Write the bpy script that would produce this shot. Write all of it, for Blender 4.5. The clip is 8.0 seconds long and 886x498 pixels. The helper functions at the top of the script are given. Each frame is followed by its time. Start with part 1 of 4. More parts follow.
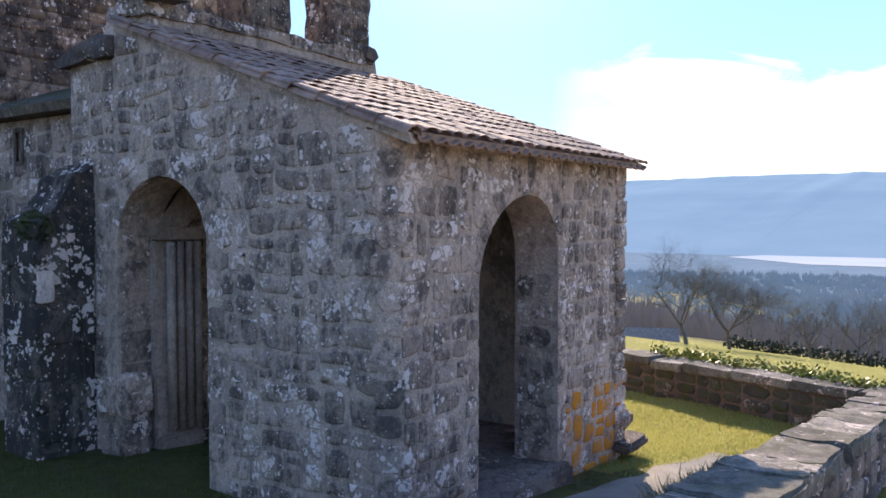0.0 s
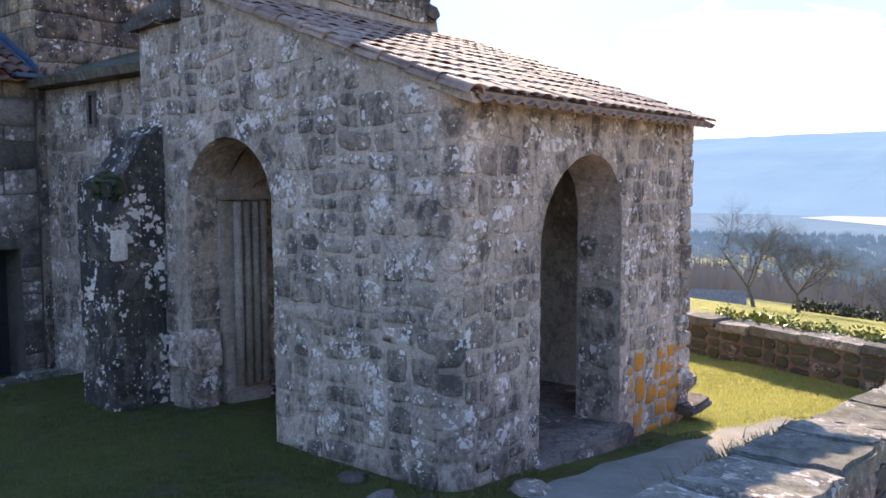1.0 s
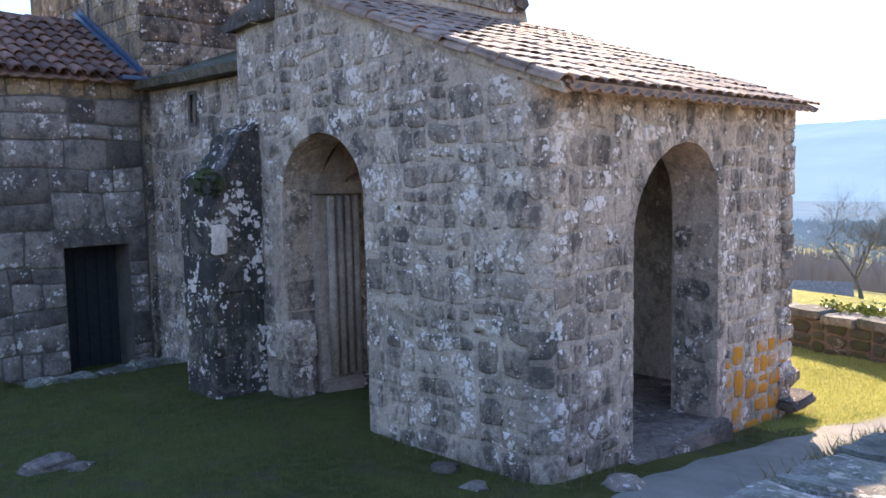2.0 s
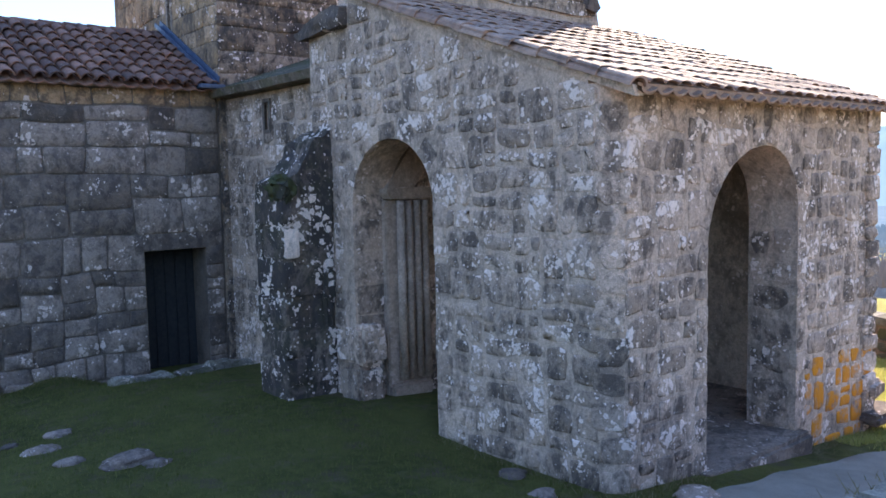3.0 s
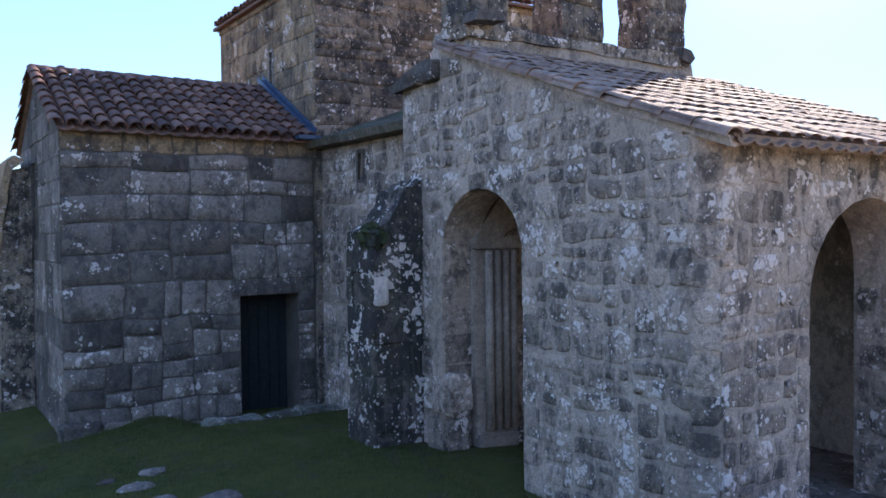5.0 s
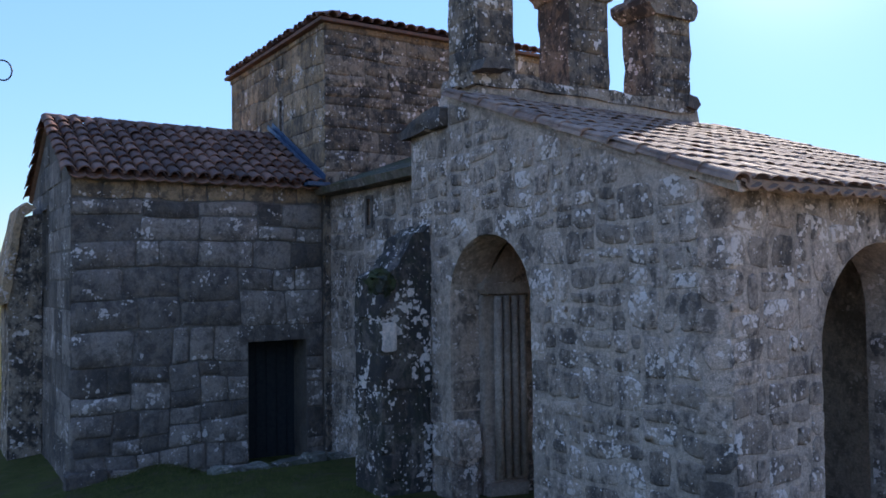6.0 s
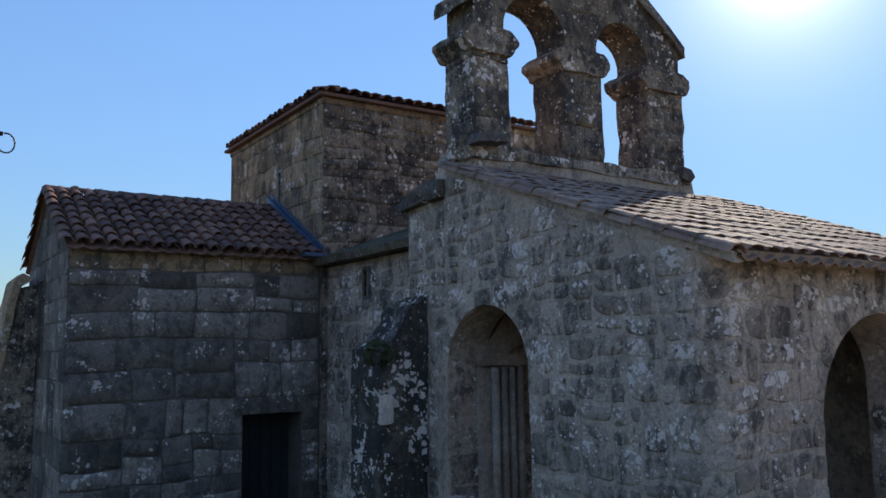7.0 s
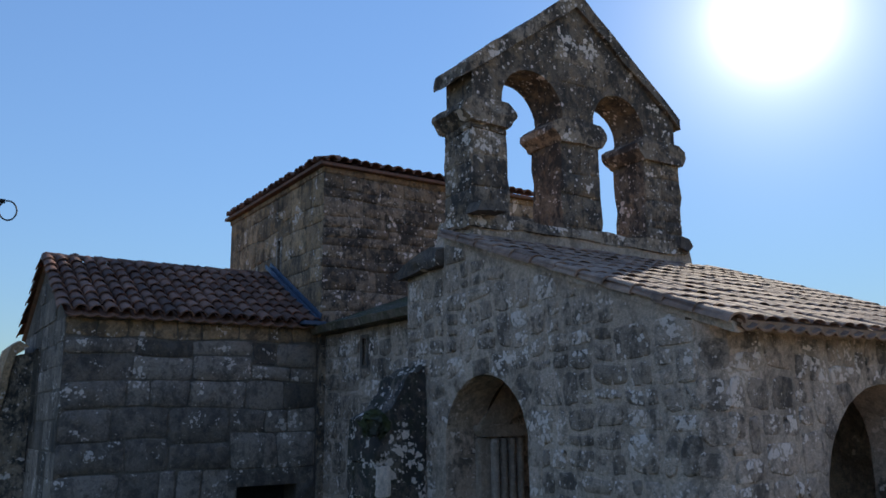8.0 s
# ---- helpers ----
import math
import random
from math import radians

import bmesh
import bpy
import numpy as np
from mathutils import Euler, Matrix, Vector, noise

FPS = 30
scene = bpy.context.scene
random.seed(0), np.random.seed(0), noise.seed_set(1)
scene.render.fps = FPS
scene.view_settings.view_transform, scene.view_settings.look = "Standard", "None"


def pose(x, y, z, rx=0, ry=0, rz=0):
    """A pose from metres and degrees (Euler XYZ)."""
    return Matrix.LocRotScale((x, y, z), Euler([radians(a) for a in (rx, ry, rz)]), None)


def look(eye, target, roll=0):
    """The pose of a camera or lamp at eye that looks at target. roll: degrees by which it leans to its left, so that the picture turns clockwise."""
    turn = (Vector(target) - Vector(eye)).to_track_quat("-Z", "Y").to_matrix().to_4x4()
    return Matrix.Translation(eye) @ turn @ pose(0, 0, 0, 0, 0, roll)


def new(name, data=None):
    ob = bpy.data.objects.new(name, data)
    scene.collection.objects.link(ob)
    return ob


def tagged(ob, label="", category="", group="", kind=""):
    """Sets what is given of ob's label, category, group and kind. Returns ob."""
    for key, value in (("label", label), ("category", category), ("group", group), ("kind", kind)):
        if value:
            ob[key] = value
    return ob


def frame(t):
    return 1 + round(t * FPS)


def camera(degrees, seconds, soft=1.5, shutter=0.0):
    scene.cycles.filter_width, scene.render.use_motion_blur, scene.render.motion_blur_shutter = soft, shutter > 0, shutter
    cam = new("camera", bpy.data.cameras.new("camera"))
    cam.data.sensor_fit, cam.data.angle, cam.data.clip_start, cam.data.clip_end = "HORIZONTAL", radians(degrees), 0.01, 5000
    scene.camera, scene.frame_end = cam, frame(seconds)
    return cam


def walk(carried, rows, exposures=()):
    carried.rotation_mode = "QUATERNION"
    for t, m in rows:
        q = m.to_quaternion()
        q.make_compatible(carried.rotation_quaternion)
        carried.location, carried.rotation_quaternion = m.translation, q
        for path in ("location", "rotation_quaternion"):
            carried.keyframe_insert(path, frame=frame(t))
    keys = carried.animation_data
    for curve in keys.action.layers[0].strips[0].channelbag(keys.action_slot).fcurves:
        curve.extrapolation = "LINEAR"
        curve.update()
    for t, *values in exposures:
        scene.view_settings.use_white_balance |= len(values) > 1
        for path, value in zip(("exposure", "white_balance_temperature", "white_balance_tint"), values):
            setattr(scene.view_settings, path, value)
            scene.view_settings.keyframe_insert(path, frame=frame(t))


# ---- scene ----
cam = camera(56.7, 8.0, soft=1.65)
EYE, TILT, TURN = 2.4, -2.1, -55.0
ROWS = [
    (0.0, 0.0, 0.0, 0.0), (0.5, 2.37, -1.36, -0.12), (1.0, 4.29, -2.78, -0.05), (1.5, 7.69, -3.29, 0.36),
    (3.0, 15.37, -2.91, 0.68), (3.5, 18.36, -2.48, 0.41), (4.0, 20.21, -1.79, 0.02), (4.5, 21.12, -0.63, -0.11),
    (6.0, 22.14, 3.75, -0.07), (6.5, 22.13, 6.38, -0.11), (7.0, 21.95, 8.69, -0.05), (7.5, 21.89, 10.84, -0.16),
    (8.0, 21.84, 13.47, -0.22),
]
walk(cam, [(t, pose(0, 0, EYE, 0, 0, TURN) @ pose(0, 0, 0, TILT, 0, 0) @ pose(0, 0, 0, 90 + pitch, roll, yaw)) for t, yaw, pitch, roll in ROWS],
     [(0.0, 0.96, 7350, 22), (1.5, 1.58, 7700, 20), (3.5, 1.66, 7700, 20), (4.5, 1.5, 7350, 20), (6.0, 0.68, 6750, 17), (6.5, 0.47, 6950, 14), (7.0, 0.2, 7200, 12), (8.0, 0.03, 7200, 11)])

# ---- light: low winter sun behind the church, blue sky, a cloud bank low over the valley ----
SUN_EL, SUN_AZ = 25.1, 57.0  # azimuth clockwise from +y
SUN_DIR = Vector((math.sin(radians(SUN_AZ)) * math.cos(radians(SUN_EL)), math.cos(radians(SUN_AZ)) * math.cos(radians(SUN_EL)), math.sin(radians(SUN_EL))))
sun = new("sun", bpy.data.lights.new("sun", "SUN"))
sun.data.energy, sun.data.angle, sun.data.color = 5.0, radians(0.53), (1.0, 0.93, 0.82)
sun.matrix_world = look((0, 0, 30), Vector((0, 0, 30)) - SUN_DIR)


class Tree:
    """Short-hand for a node tree."""

    def __init__(self, owner):
        owner.use_nodes = True
        self.t = owner.node_tree
        self.t.nodes.clear()

    def add(self, kind, out=0, ins=None, **props):
        n = self.t.nodes.new(kind)
        for k, v in props.items():
            setattr(n, k, v)
        for k, v in (ins or {}).items():
            if isinstance(v, bpy.types.NodeSocket):
                self.t.links.new(v, n.inputs[k])
            else:
                n.inputs[k].default_value = v
        return n.outputs[out]

    def math(self, op, a, b=0.0, c=0.0, clamp=False):
        return self.add("ShaderNodeMath", ins={0: a, 1: b, 2: c}, operation=op, use_clamp=clamp)

    def noise(self, pos, scale, detail=4.0, rough=0.55, distort=0.0):
        return self.add("ShaderNodeTexNoise", ins={"Vector": pos, "Scale": scale, "Detail": detail, "Roughness": rough, "Distortion": distort})

    def ramp(self, fac, a, b, lo=0.0, hi=1.0):
        return self.add("ShaderNodeMapRange", ins={"Value": fac, "From Min": a, "From Max": b, "To Min": lo, "To Max": hi}, clamp=True)

    def mix(self, fac, a, b, blend="MIX"):
        n = self.t.nodes.new("ShaderNodeMix")
        n.data_type, n.blend_type = "RGBA", blend
        for i, v in ((0, fac), (6, a), (7, b)):
            if isinstance(v, bpy.types.NodeSocket):
                self.t.links.new(v, n.inputs[i])
            else:
                n.inputs[i].default_value = v if i == 0 else (*v, 1.0)
        return n.outputs[2]

    def scaled(self, pos, sx, sy, sz):
        return self.add("ShaderNodeVectorMath", ins={0: pos, 1: (sx, sy, sz)}, operation="MULTIPLY")


world = bpy.data.worlds.new("sky")
scene.world = world
w = Tree(world)
ray = w.add("ShaderNodeTexCoord", 0)
sky = w.add("ShaderNodeTexSky", sky_type="NISHITA", sun_disc=False, sun_elevation=radians(SUN_EL), sun_rotation=radians(SUN_AZ), air_density=1.0, dust_density=0.0, ozone_density=2.0)
sep = w.t.nodes.new("ShaderNodeSeparateXYZ")
w.t.links.new(ray, sep.inputs[0])
# the glare of air round the sun
toward = w.add("ShaderNodeVectorMath", 1, {0: ray, 1: tuple(SUN_DIR)}, operation="DOT_PRODUCT")
glow = None
for power, strength in ((900.0, 14.0), (170.0, 4.0), (45.0, 1.1)):
    ring = w.math("MULTIPLY", w.math("POWER", w.math("MAXIMUM", toward, 0.0), power), strength)
    glow = ring if glow is None else w.math("ADD", glow, ring)
# cloud bank over the valley, thinning upwards
flat = w.scaled(ray, 3.0, 3.0, 9.0)
puff = w.noise(flat, 1.5, 6.0, 0.6, 0.4)
height = sep.outputs[2]
bank = w.math("MULTIPLY", w.ramp(height, 0.02, 0.06), w.ramp(w.math("ADD", height, w.math("MULTIPLY", w.math("SUBTRACT", puff, 0.5), 0.16)), 0.178, 0.160))
side = w.ramp(w.math("ADD", w.math("MULTIPLY", sep.outputs[0], 0.905), w.math("MULTIPLY", sep.outputs[1], -0.423)), 0.60, 0.69)
cloud = w.math("MULTIPLY", w.math("MULTIPLY", bank, side), w.ramp(puff, 0.20, 0.42))
colour = w.add("ShaderNodeVectorMath", ins={0: sky, 1: (0.66, 0.865, 1.10)}, operation="MULTIPLY")
# thin haze evens out the sky between the sunward and the far side
level = w.add("ShaderNodeSeparateColor", 1, {0: colour})
even = w.math("DIVIDE", 6.4, w.math("ADD", 2.8, w.math("MULTIPLY", level, 1.0)))
colour = w.add("ShaderNodeVectorMath", ins={0: colour, 3: even}, operation="SCALE")
colour = w.mix(w.math("MULTIPLY", cloud, 0.85, clamp=True), colour, (6.0, 6.1, 6.3))
lit = w.add("ShaderNodeVectorMath", ins={0: (1.0, 0.98, 0.95), 3: glow}, operation="SCALE")
colour = w.add("ShaderNodeVectorMath", ins={0: colour, 1: lit}, operation="ADD")
back = w.add("ShaderNodeBackground", ins={"Color": colour, "Strength": 0.13})
out = w.t.nodes.new("ShaderNodeOutputWorld")
w.t.links.new(back, out.inputs[0])


# ---- materials ----
def surface(name, build, rough=0.9, bump=0.4, spec=0.3, metal=0.0, dist=0.02):
    m = bpy.data.materials.new(name)
    n = Tree(m)
    pos = n.add("ShaderNodeNewGeometry", 0)
    colour, height = build(n, pos)
    ins = {"Base Color": colour, "Roughness": rough, "Metallic": metal, "Specular IOR Level": spec}
    if height is not None:
        ins["Normal"] = n.add("ShaderNodeBump", ins={"Strength": bump, "Distance": dist, "Height": height})
    s = n.add("ShaderNodeBsdfPrincipled", ins=ins)
    o = n.t.nodes.new("ShaderNodeOutputMaterial")
    n.t.links.new(s, o.inputs[0])
    return m


def granite(name, light, dark, white=0.5, black=0.5, moss=0.0, orange=0.0, vary=0.5, warm=(0.30, 0.23, 0.15), ochre=0.2, spread=0.0, blot=1.0, base=0.2, crusty=0.0):
    """Weathered granite: grain, tonal patches, dark crust, clustered pale lichen; per stone its own tone.
    spread widens the clusters of lichen, blot enlarges its patches, base is the share of lone specks, crusty widens the dark crust."""

    def build(n, pos):
        rnd = n.add("ShaderNodeObjectInfo", 5)
        big = n.noise(pos, 1.3, 5.0, 0.6, 0.3)
        mid = n.noise(pos, 7.0, 6.0, 0.65)
        fine = n.noise(pos, 110.0, 3.0, 0.7)
        grit = n.noise(pos, 30.0, 6.0, 0.78)
        c = n.mix(n.ramp(n.math("ADD", n.math("MULTIPLY", big, 1.0 - 0.6 * vary), n.math("MULTIPLY", rnd, 0.6 * vary)), 0.32, 0.64), dark, light)
        c = n.mix(n.math("MULTIPLY", n.ramp(mid, 0.45, 0.7), ochre), c, warm)
        grain = n.ramp(n.math("ADD", n.math("MULTIPLY", fine, 0.45), n.math("MULTIPLY", grit, 0.55)), 0.3, 0.7, 0.42, 1.58)
        c = n.mix(1.0, c, n.add("ShaderNodeCombineColor", ins={i: grain for i in range(3)}), "MULTIPLY")
        # dark crust in ragged patches, running a little downwards
        crust = n.noise(n.scaled(pos, 1.0, 1.0, 0.7), 3.0, 9.0, 0.75, 0.5)
        flecks = n.noise(n.scaled(pos, 1.0, 1.0, 0.8), 12.0, 7.0, 0.72, 0.3)
        scab = n.math("ADD", n.math("MULTIPLY", crust, 0.6), n.math("MULTIPLY", flecks, 0.4))
        c = n.mix(n.math("MULTIPLY", n.ramp(scab, 0.475 - crusty, 0.565 - crusty), black), c, (0.05, 0.05, 0.05))
        # pale lichen: crumbly specks that crowd together in places
        warp = n.add("ShaderNodeVectorMath", ins={0: pos, 1: n.scaled(n.add("ShaderNodeTexNoise", 1, {"Vector": pos, "Scale": 26.0, "Detail": 4.0}), 0.07, 0.07, 0.07)}, operation="ADD")
        crowd = n.ramp(n.math("ADD", n.noise(pos, 2.8, 4.0, 0.6), n.math("MULTIPLY", rnd, 0.10 * vary)), 0.56 - spread, 0.70 - spread)
        total = None
        for scale, size in ((13.0 / blot, 0.62), (27.0 / blot, 0.66), (6.5 / blot, 0.36)):
            cell = n.t.nodes.new("ShaderNodeTexVoronoi")
            cell.inputs["Scale"].default_value = scale
            n.t.links.new(warp, cell.inputs["Vector"])
            pick = n.add("ShaderNodeSeparateColor", 0, {0: cell.outputs["Color"]})
            limit = n.math("MULTIPLY", n.ramp(pick, 0.35, 0.9), n.math("MULTIPLY", n.math("ADD", crowd, base), size))
            spot = n.ramp(n.math("SUBTRACT", limit, cell.outputs["Distance"]), 0.0, 0.05)
            total = spot if total is None else n.math("MAXIMUM", total, spot)
        total = n.math("MULTIPLY", total, n.ramp(n.noise(pos, 75.0, 4.0, 0.7), 0.34, 0.46, 0.3, 1.0))
        c = n.mix(n.math("MULTIPLY", total, white), c, (0.72, 0.70, 0.66))
        if moss:
            c = n.mix(n.math("MULTIPLY", n.ramp(n.noise(pos, 4.0, 6.0, 0.7), 0.45, 0.6), moss), c, (0.06, 0.08, 0.025))
        if orange:
            c = n.mix(n.math("MULTIPLY", n.ramp(n.noise(pos, 3.5, 7.0, 0.7), 0.40, 0.52), orange), c, (0.60, 0.25, 0.02))
        c = n.mix(1.0, c, (1.20, 0.995, 0.93), "MULTIPLY")
        h = n.math("ADD", n.math("MULTIPLY", mid, 0.9), n.math("ADD", n.math("MULTIPLY", grit, 0.55), n.math("MULTIPLY", crust, 0.5)))
        return c, h

    return surface(name, build, 0.93, 0.9, 0.2, dist=0.03)


STONE = granite("rubble_granite", (0.51, 0.445, 0.375), (0.245, 0.218, 0.186), 1.0, 0.76, ochre=0.32, warm=(0.42, 0.31, 0.20), vary=0.55, spread=0.04, blot=0.9, base=0.34)
MORTAR = granite("lime_mortar", (0.56, 0.492, 0.41), (0.40, 0.355, 0.30), 0.9, 0.5, vary=0.0, ochre=0.35, warm=(0.44, 0.34, 0.23))
ASHLAR = granite("ashlar_granite", (0.30, 0.275, 0.245), (0.10, 0.095, 0.088), 0.8, 0.62, vary=0.75, ochre=0.25)
JOINT = granite("dark_joint", (0.17, 0.16, 0.14), (0.085, 0.08, 0.073), 0.2, 0.3, vary=0.0)
BUTTRESS = granite("lichened_granite", (0.20, 0.18, 0.16), (0.06, 0.057, 0.053), 1.0, 1.0, moss=0.2, spread=0.055, blot=1.15, base=0.35, crusty=0.045)
TOWER = granite("tower_granite", (0.37, 0.32, 0.255), (0.14, 0.125, 0.105), 1.0, 0.92, ochre=0.45, warm=(0.38, 0.26, 0.14), vary=0.6, spread=-0.02, blot=1.25, base=0.40, crusty=0.015)
OCHRE = granite("ochre_granite", (0.48, 0.36, 0.235), (0.22, 0.175, 0.125), 0.8, 0.7, ochre=0.55, warm=(0.50, 0.33, 0.16), vary=0.7)
ORANGE = granite("orange_lichen_granite", (0.50, 0.44, 0.37), (0.28, 0.25, 0.215), 0.6, 0.5, orange=0.95)
MOSSY = granite("mossy_granite", (0.085, 0.10, 0.085), (0.036, 0.045, 0.038), 0.3, 0.5, moss=0.7, ochre=0.1, warm=(0.10, 0.10, 0.06))
SLAB = granite("wall_slab_granite", (0.25, 0.275, 0.25), (0.12, 0.135, 0.122), 0.7, 0.6, moss=0.35, ochre=0.15, warm=(0.30, 0.26, 0.18), vary=0.8)
CORNICE = granite("mossy_cornice", (0.24, 0.22, 0.18), (0.11, 0.105, 0.09), 0.5, 0.6, moss=0.5)
PALE = granite("pale_block", (0.74, 0.70, 0.64), (0.60, 0.57, 0.52), 0.3, 0.3, vary=0.0)
SHAFT = granite("dressed_granite", (0.42, 0.38, 0.325), (0.28, 0.255, 0.22), 0.25, 0.3)


def tile_build(pale, low, high):
    def build(n, pos):
        rnd = n.add("ShaderNodeObjectInfo", 5)
        c = n.mix(rnd, low, high)
        c = n.mix(n.ramp(n.noise(pos, 5.0, 6.0, 0.7), 0.42, 0.68, 0.0, 0.75), c, (0.10, 0.075, 0.065))
        c = n.mix(n.ramp(n.noise(pos, 26.0, 5.0, 0.7), 0.60 - pale, 0.70 - pale, 0.0, 0.6), c, (0.42, 0.385, 0.33))
        return c, n.noise(pos, 60.0, 4.0)

    return build


TILE = surface("clay_tile", tile_build(0.0, (0.13, 0.062, 0.048), (0.37, 0.18, 0.125)), 0.9, 0.3, 0.2, dist=0.01)
OLD_TILE = surface("lichened_clay_tile", tile_build(0.03, (0.27, 0.15, 0.105), (0.47, 0.29, 0.21)), 0.82, 0.4, 0.3, dist=0.01)
RED_TILE = surface("verge_clay_tile", tile_build(0.0, (0.34, 0.20, 0.15), (0.52, 0.34, 0.26)), 0.85, 0.35, 0.2, dist=0.01)


def grass_build(n, pos):
    a = n.noise(pos, 0.7, 5.0, 0.65)
    b = n.noise(pos, 9.0, 5.0, 0.7)
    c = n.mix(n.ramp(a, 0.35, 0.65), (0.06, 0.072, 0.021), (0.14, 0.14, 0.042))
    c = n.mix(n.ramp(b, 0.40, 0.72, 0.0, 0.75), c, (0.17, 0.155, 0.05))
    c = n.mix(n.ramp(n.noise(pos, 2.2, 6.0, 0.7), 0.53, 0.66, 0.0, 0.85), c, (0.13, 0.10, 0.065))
    east = n.add("ShaderNodeSeparateXYZ", 0, {0: pos})  # the lawn and meadow are drier than the mossy yard, and lightened for their sun
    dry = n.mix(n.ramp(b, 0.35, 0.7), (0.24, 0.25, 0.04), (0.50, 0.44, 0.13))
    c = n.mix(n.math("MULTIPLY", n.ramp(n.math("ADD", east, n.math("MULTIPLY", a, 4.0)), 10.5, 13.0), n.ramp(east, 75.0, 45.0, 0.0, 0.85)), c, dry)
    c = n.mix(n.ramp(n.noise(pos, 3.1, 6.0, 0.7), 0.55, 0.66, 0.0, 0.5), c, (0.17, 0.135, 0.08))
    return c, n.math("ADD", n.noise(pos, 45.0, 4.0, 0.7), b)


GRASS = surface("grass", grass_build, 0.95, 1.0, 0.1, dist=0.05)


def blade_material(name, green, straw):
    """Thin leaves that let light through."""
    m = bpy.data.materials.new(name)
    n = Tree(m)
    r = n.add("ShaderNodeNewGeometry", "Random Per Island")
    c = n.mix(r, green, straw)
    d = n.add("ShaderNodeBsdfDiffuse", ins={"Color": c})
    t = n.add("ShaderNodeBsdfTranslucent", ins={"Color": c})
    x = n.add("ShaderNodeMixShader", ins={0: 0.5, 1: d, 2: t})
    o = n.t.nodes.new("ShaderNodeOutputMaterial")
    n.t.links.new(x, o.inputs[0])
    return m


# one grass in two tones: lightened for the sunlit lawn, darkened for the shaded yard
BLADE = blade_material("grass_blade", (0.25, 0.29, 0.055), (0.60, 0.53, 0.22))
SHADE_BLADE = blade_material("shade_blade", (0.08, 0.11, 0.028), (0.21, 0.20, 0.075))
DRY = blade_material("dry_stalk", (0.16, 0.14, 0.06), (0.34, 0.28, 0.17))


def gravel_build(n, pos):
    c = n.mix(n.ramp(n.noise(pos, 2.0, 6.0, 0.7), 0.35, 0.65), (0.22, 0.20, 0.17), (0.31, 0.28, 0.24))
    c = n.mix(n.ramp(n.noise(pos, 70.0, 4.0, 0.7), 0.5, 0.68, 0.0, 0.6), c, (0.18, 0.16, 0.14))
    return c, n.noise(pos, 80.0, 4.0, 0.7)


# kept pale so that the unseen lane reflects sun onto the walls
BOUNCE_SAND = surface("bounce_sand", lambda n, pos: (n.mix(n.ramp(n.noise(pos, 1.2, 6.0, 0.7), 0.35, 0.65), (0.34, 0.29, 0.22), (0.46, 0.40, 0.31)), n.noise(pos, 60.0, 4.0, 0.7)), 0.95, 0.5, 0.15, dist=0.01)
GRAVEL = surface("gravel", gravel_build, 0.95, 0.6, 0.15, dist=0.01)


def plain(name, a, b, scale=12.0, rough=0.7, metal=0.0, bump=0.3):
    return surface(name, lambda n, pos: (n.mix(n.ramp(n.noise(pos, scale, 5.0, 0.65), 0.35, 0.65), a, b), n.noise(pos, scale * 5, 3.0)), rough, bump, 0.3, metal, 0.01)


LEAD = plain("blue_flashing", (0.06, 0.10, 0.17), (0.11, 0.16, 0.24), 9.0, 0.45, 0.3)
DARKWOOD = plain("old_wood", (0.02, 0.022, 0.024), (0.035, 0.035, 0.035), 20.0, 0.8)
EAVEWOOD = plain("eave_wood", (0.24, 0.15, 0.09), (0.34, 0.23, 0.14), 14.0, 0.8)
BARK = plain("bark", (0.075, 0.065, 0.055), (0.17, 0.15, 0.125), 10.0, 0.9)
IVY = plain("ivy_leaf", (0.10, 0.13, 0.015), (0.24, 0.25, 0.04), 6.0, 0.5)
HEDGE = plain("dark_leaf", (0.03, 0.04, 0.02), (0.06, 0.065, 0.03), 2.0, 0.8)
SLATE = plain("weathered_roof", (0.15, 0.14, 0.13), (0.27, 0.25, 0.22), 6.0, 0.8)
TILEBED = plain("tile_mortar", (0.28, 0.16, 0.11), (0.42, 0.28, 0.20), 20.0, 0.9)
IRON = plain("black_iron", (0.02, 0.02, 0.02), (0.035, 0.035, 0.035), 30.0, 0.6, 0.5)
RENDER = plain("ochre_wall", (0.45, 0.34, 0.18), (0.55, 0.43, 0.25), 3.0, 0.9)


def hazed(name, a, b, scale, glow):
    """Far-off land: the haze before it is put into colour and a faint emission."""
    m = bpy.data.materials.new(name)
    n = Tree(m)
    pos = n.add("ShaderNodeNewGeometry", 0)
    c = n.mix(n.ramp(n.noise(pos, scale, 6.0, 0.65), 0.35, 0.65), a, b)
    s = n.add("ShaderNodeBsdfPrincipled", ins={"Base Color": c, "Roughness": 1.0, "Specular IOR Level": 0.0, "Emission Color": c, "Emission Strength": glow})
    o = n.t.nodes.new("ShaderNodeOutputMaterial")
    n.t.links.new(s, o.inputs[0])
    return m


HILL = hazed("far_hill", (0.145, 0.235, 0.305), (0.17, 0.26, 0.33), 0.004, 0.30)
WOODS = hazed("far_woods", (0.095, 0.15, 0.20), (0.125, 0.175, 0.22), 0.03, 0.42)
BROWNWOOD = hazed("bare_woods", (0.115, 0.12, 0.135), (0.16, 0.15, 0.145), 0.1, 0.22)
LAKE = hazed("lake", (0.27, 0.33, 0.39), (0.34, 0.38, 0.42), 0.004, 0.3)


# ---- building helpers ----
def link(name, bm, material, parent=None, label="", smooth=False):
    me = bpy.data.meshes.new(name)
    bmesh.ops.recalc_face_normals(bm, faces=bm.faces[:])
    bm.to_mesh(me)
    bm.free()
    me.materials.append(material)
    if smooth:
        for p in me.polygons:
            p.use_smooth = True
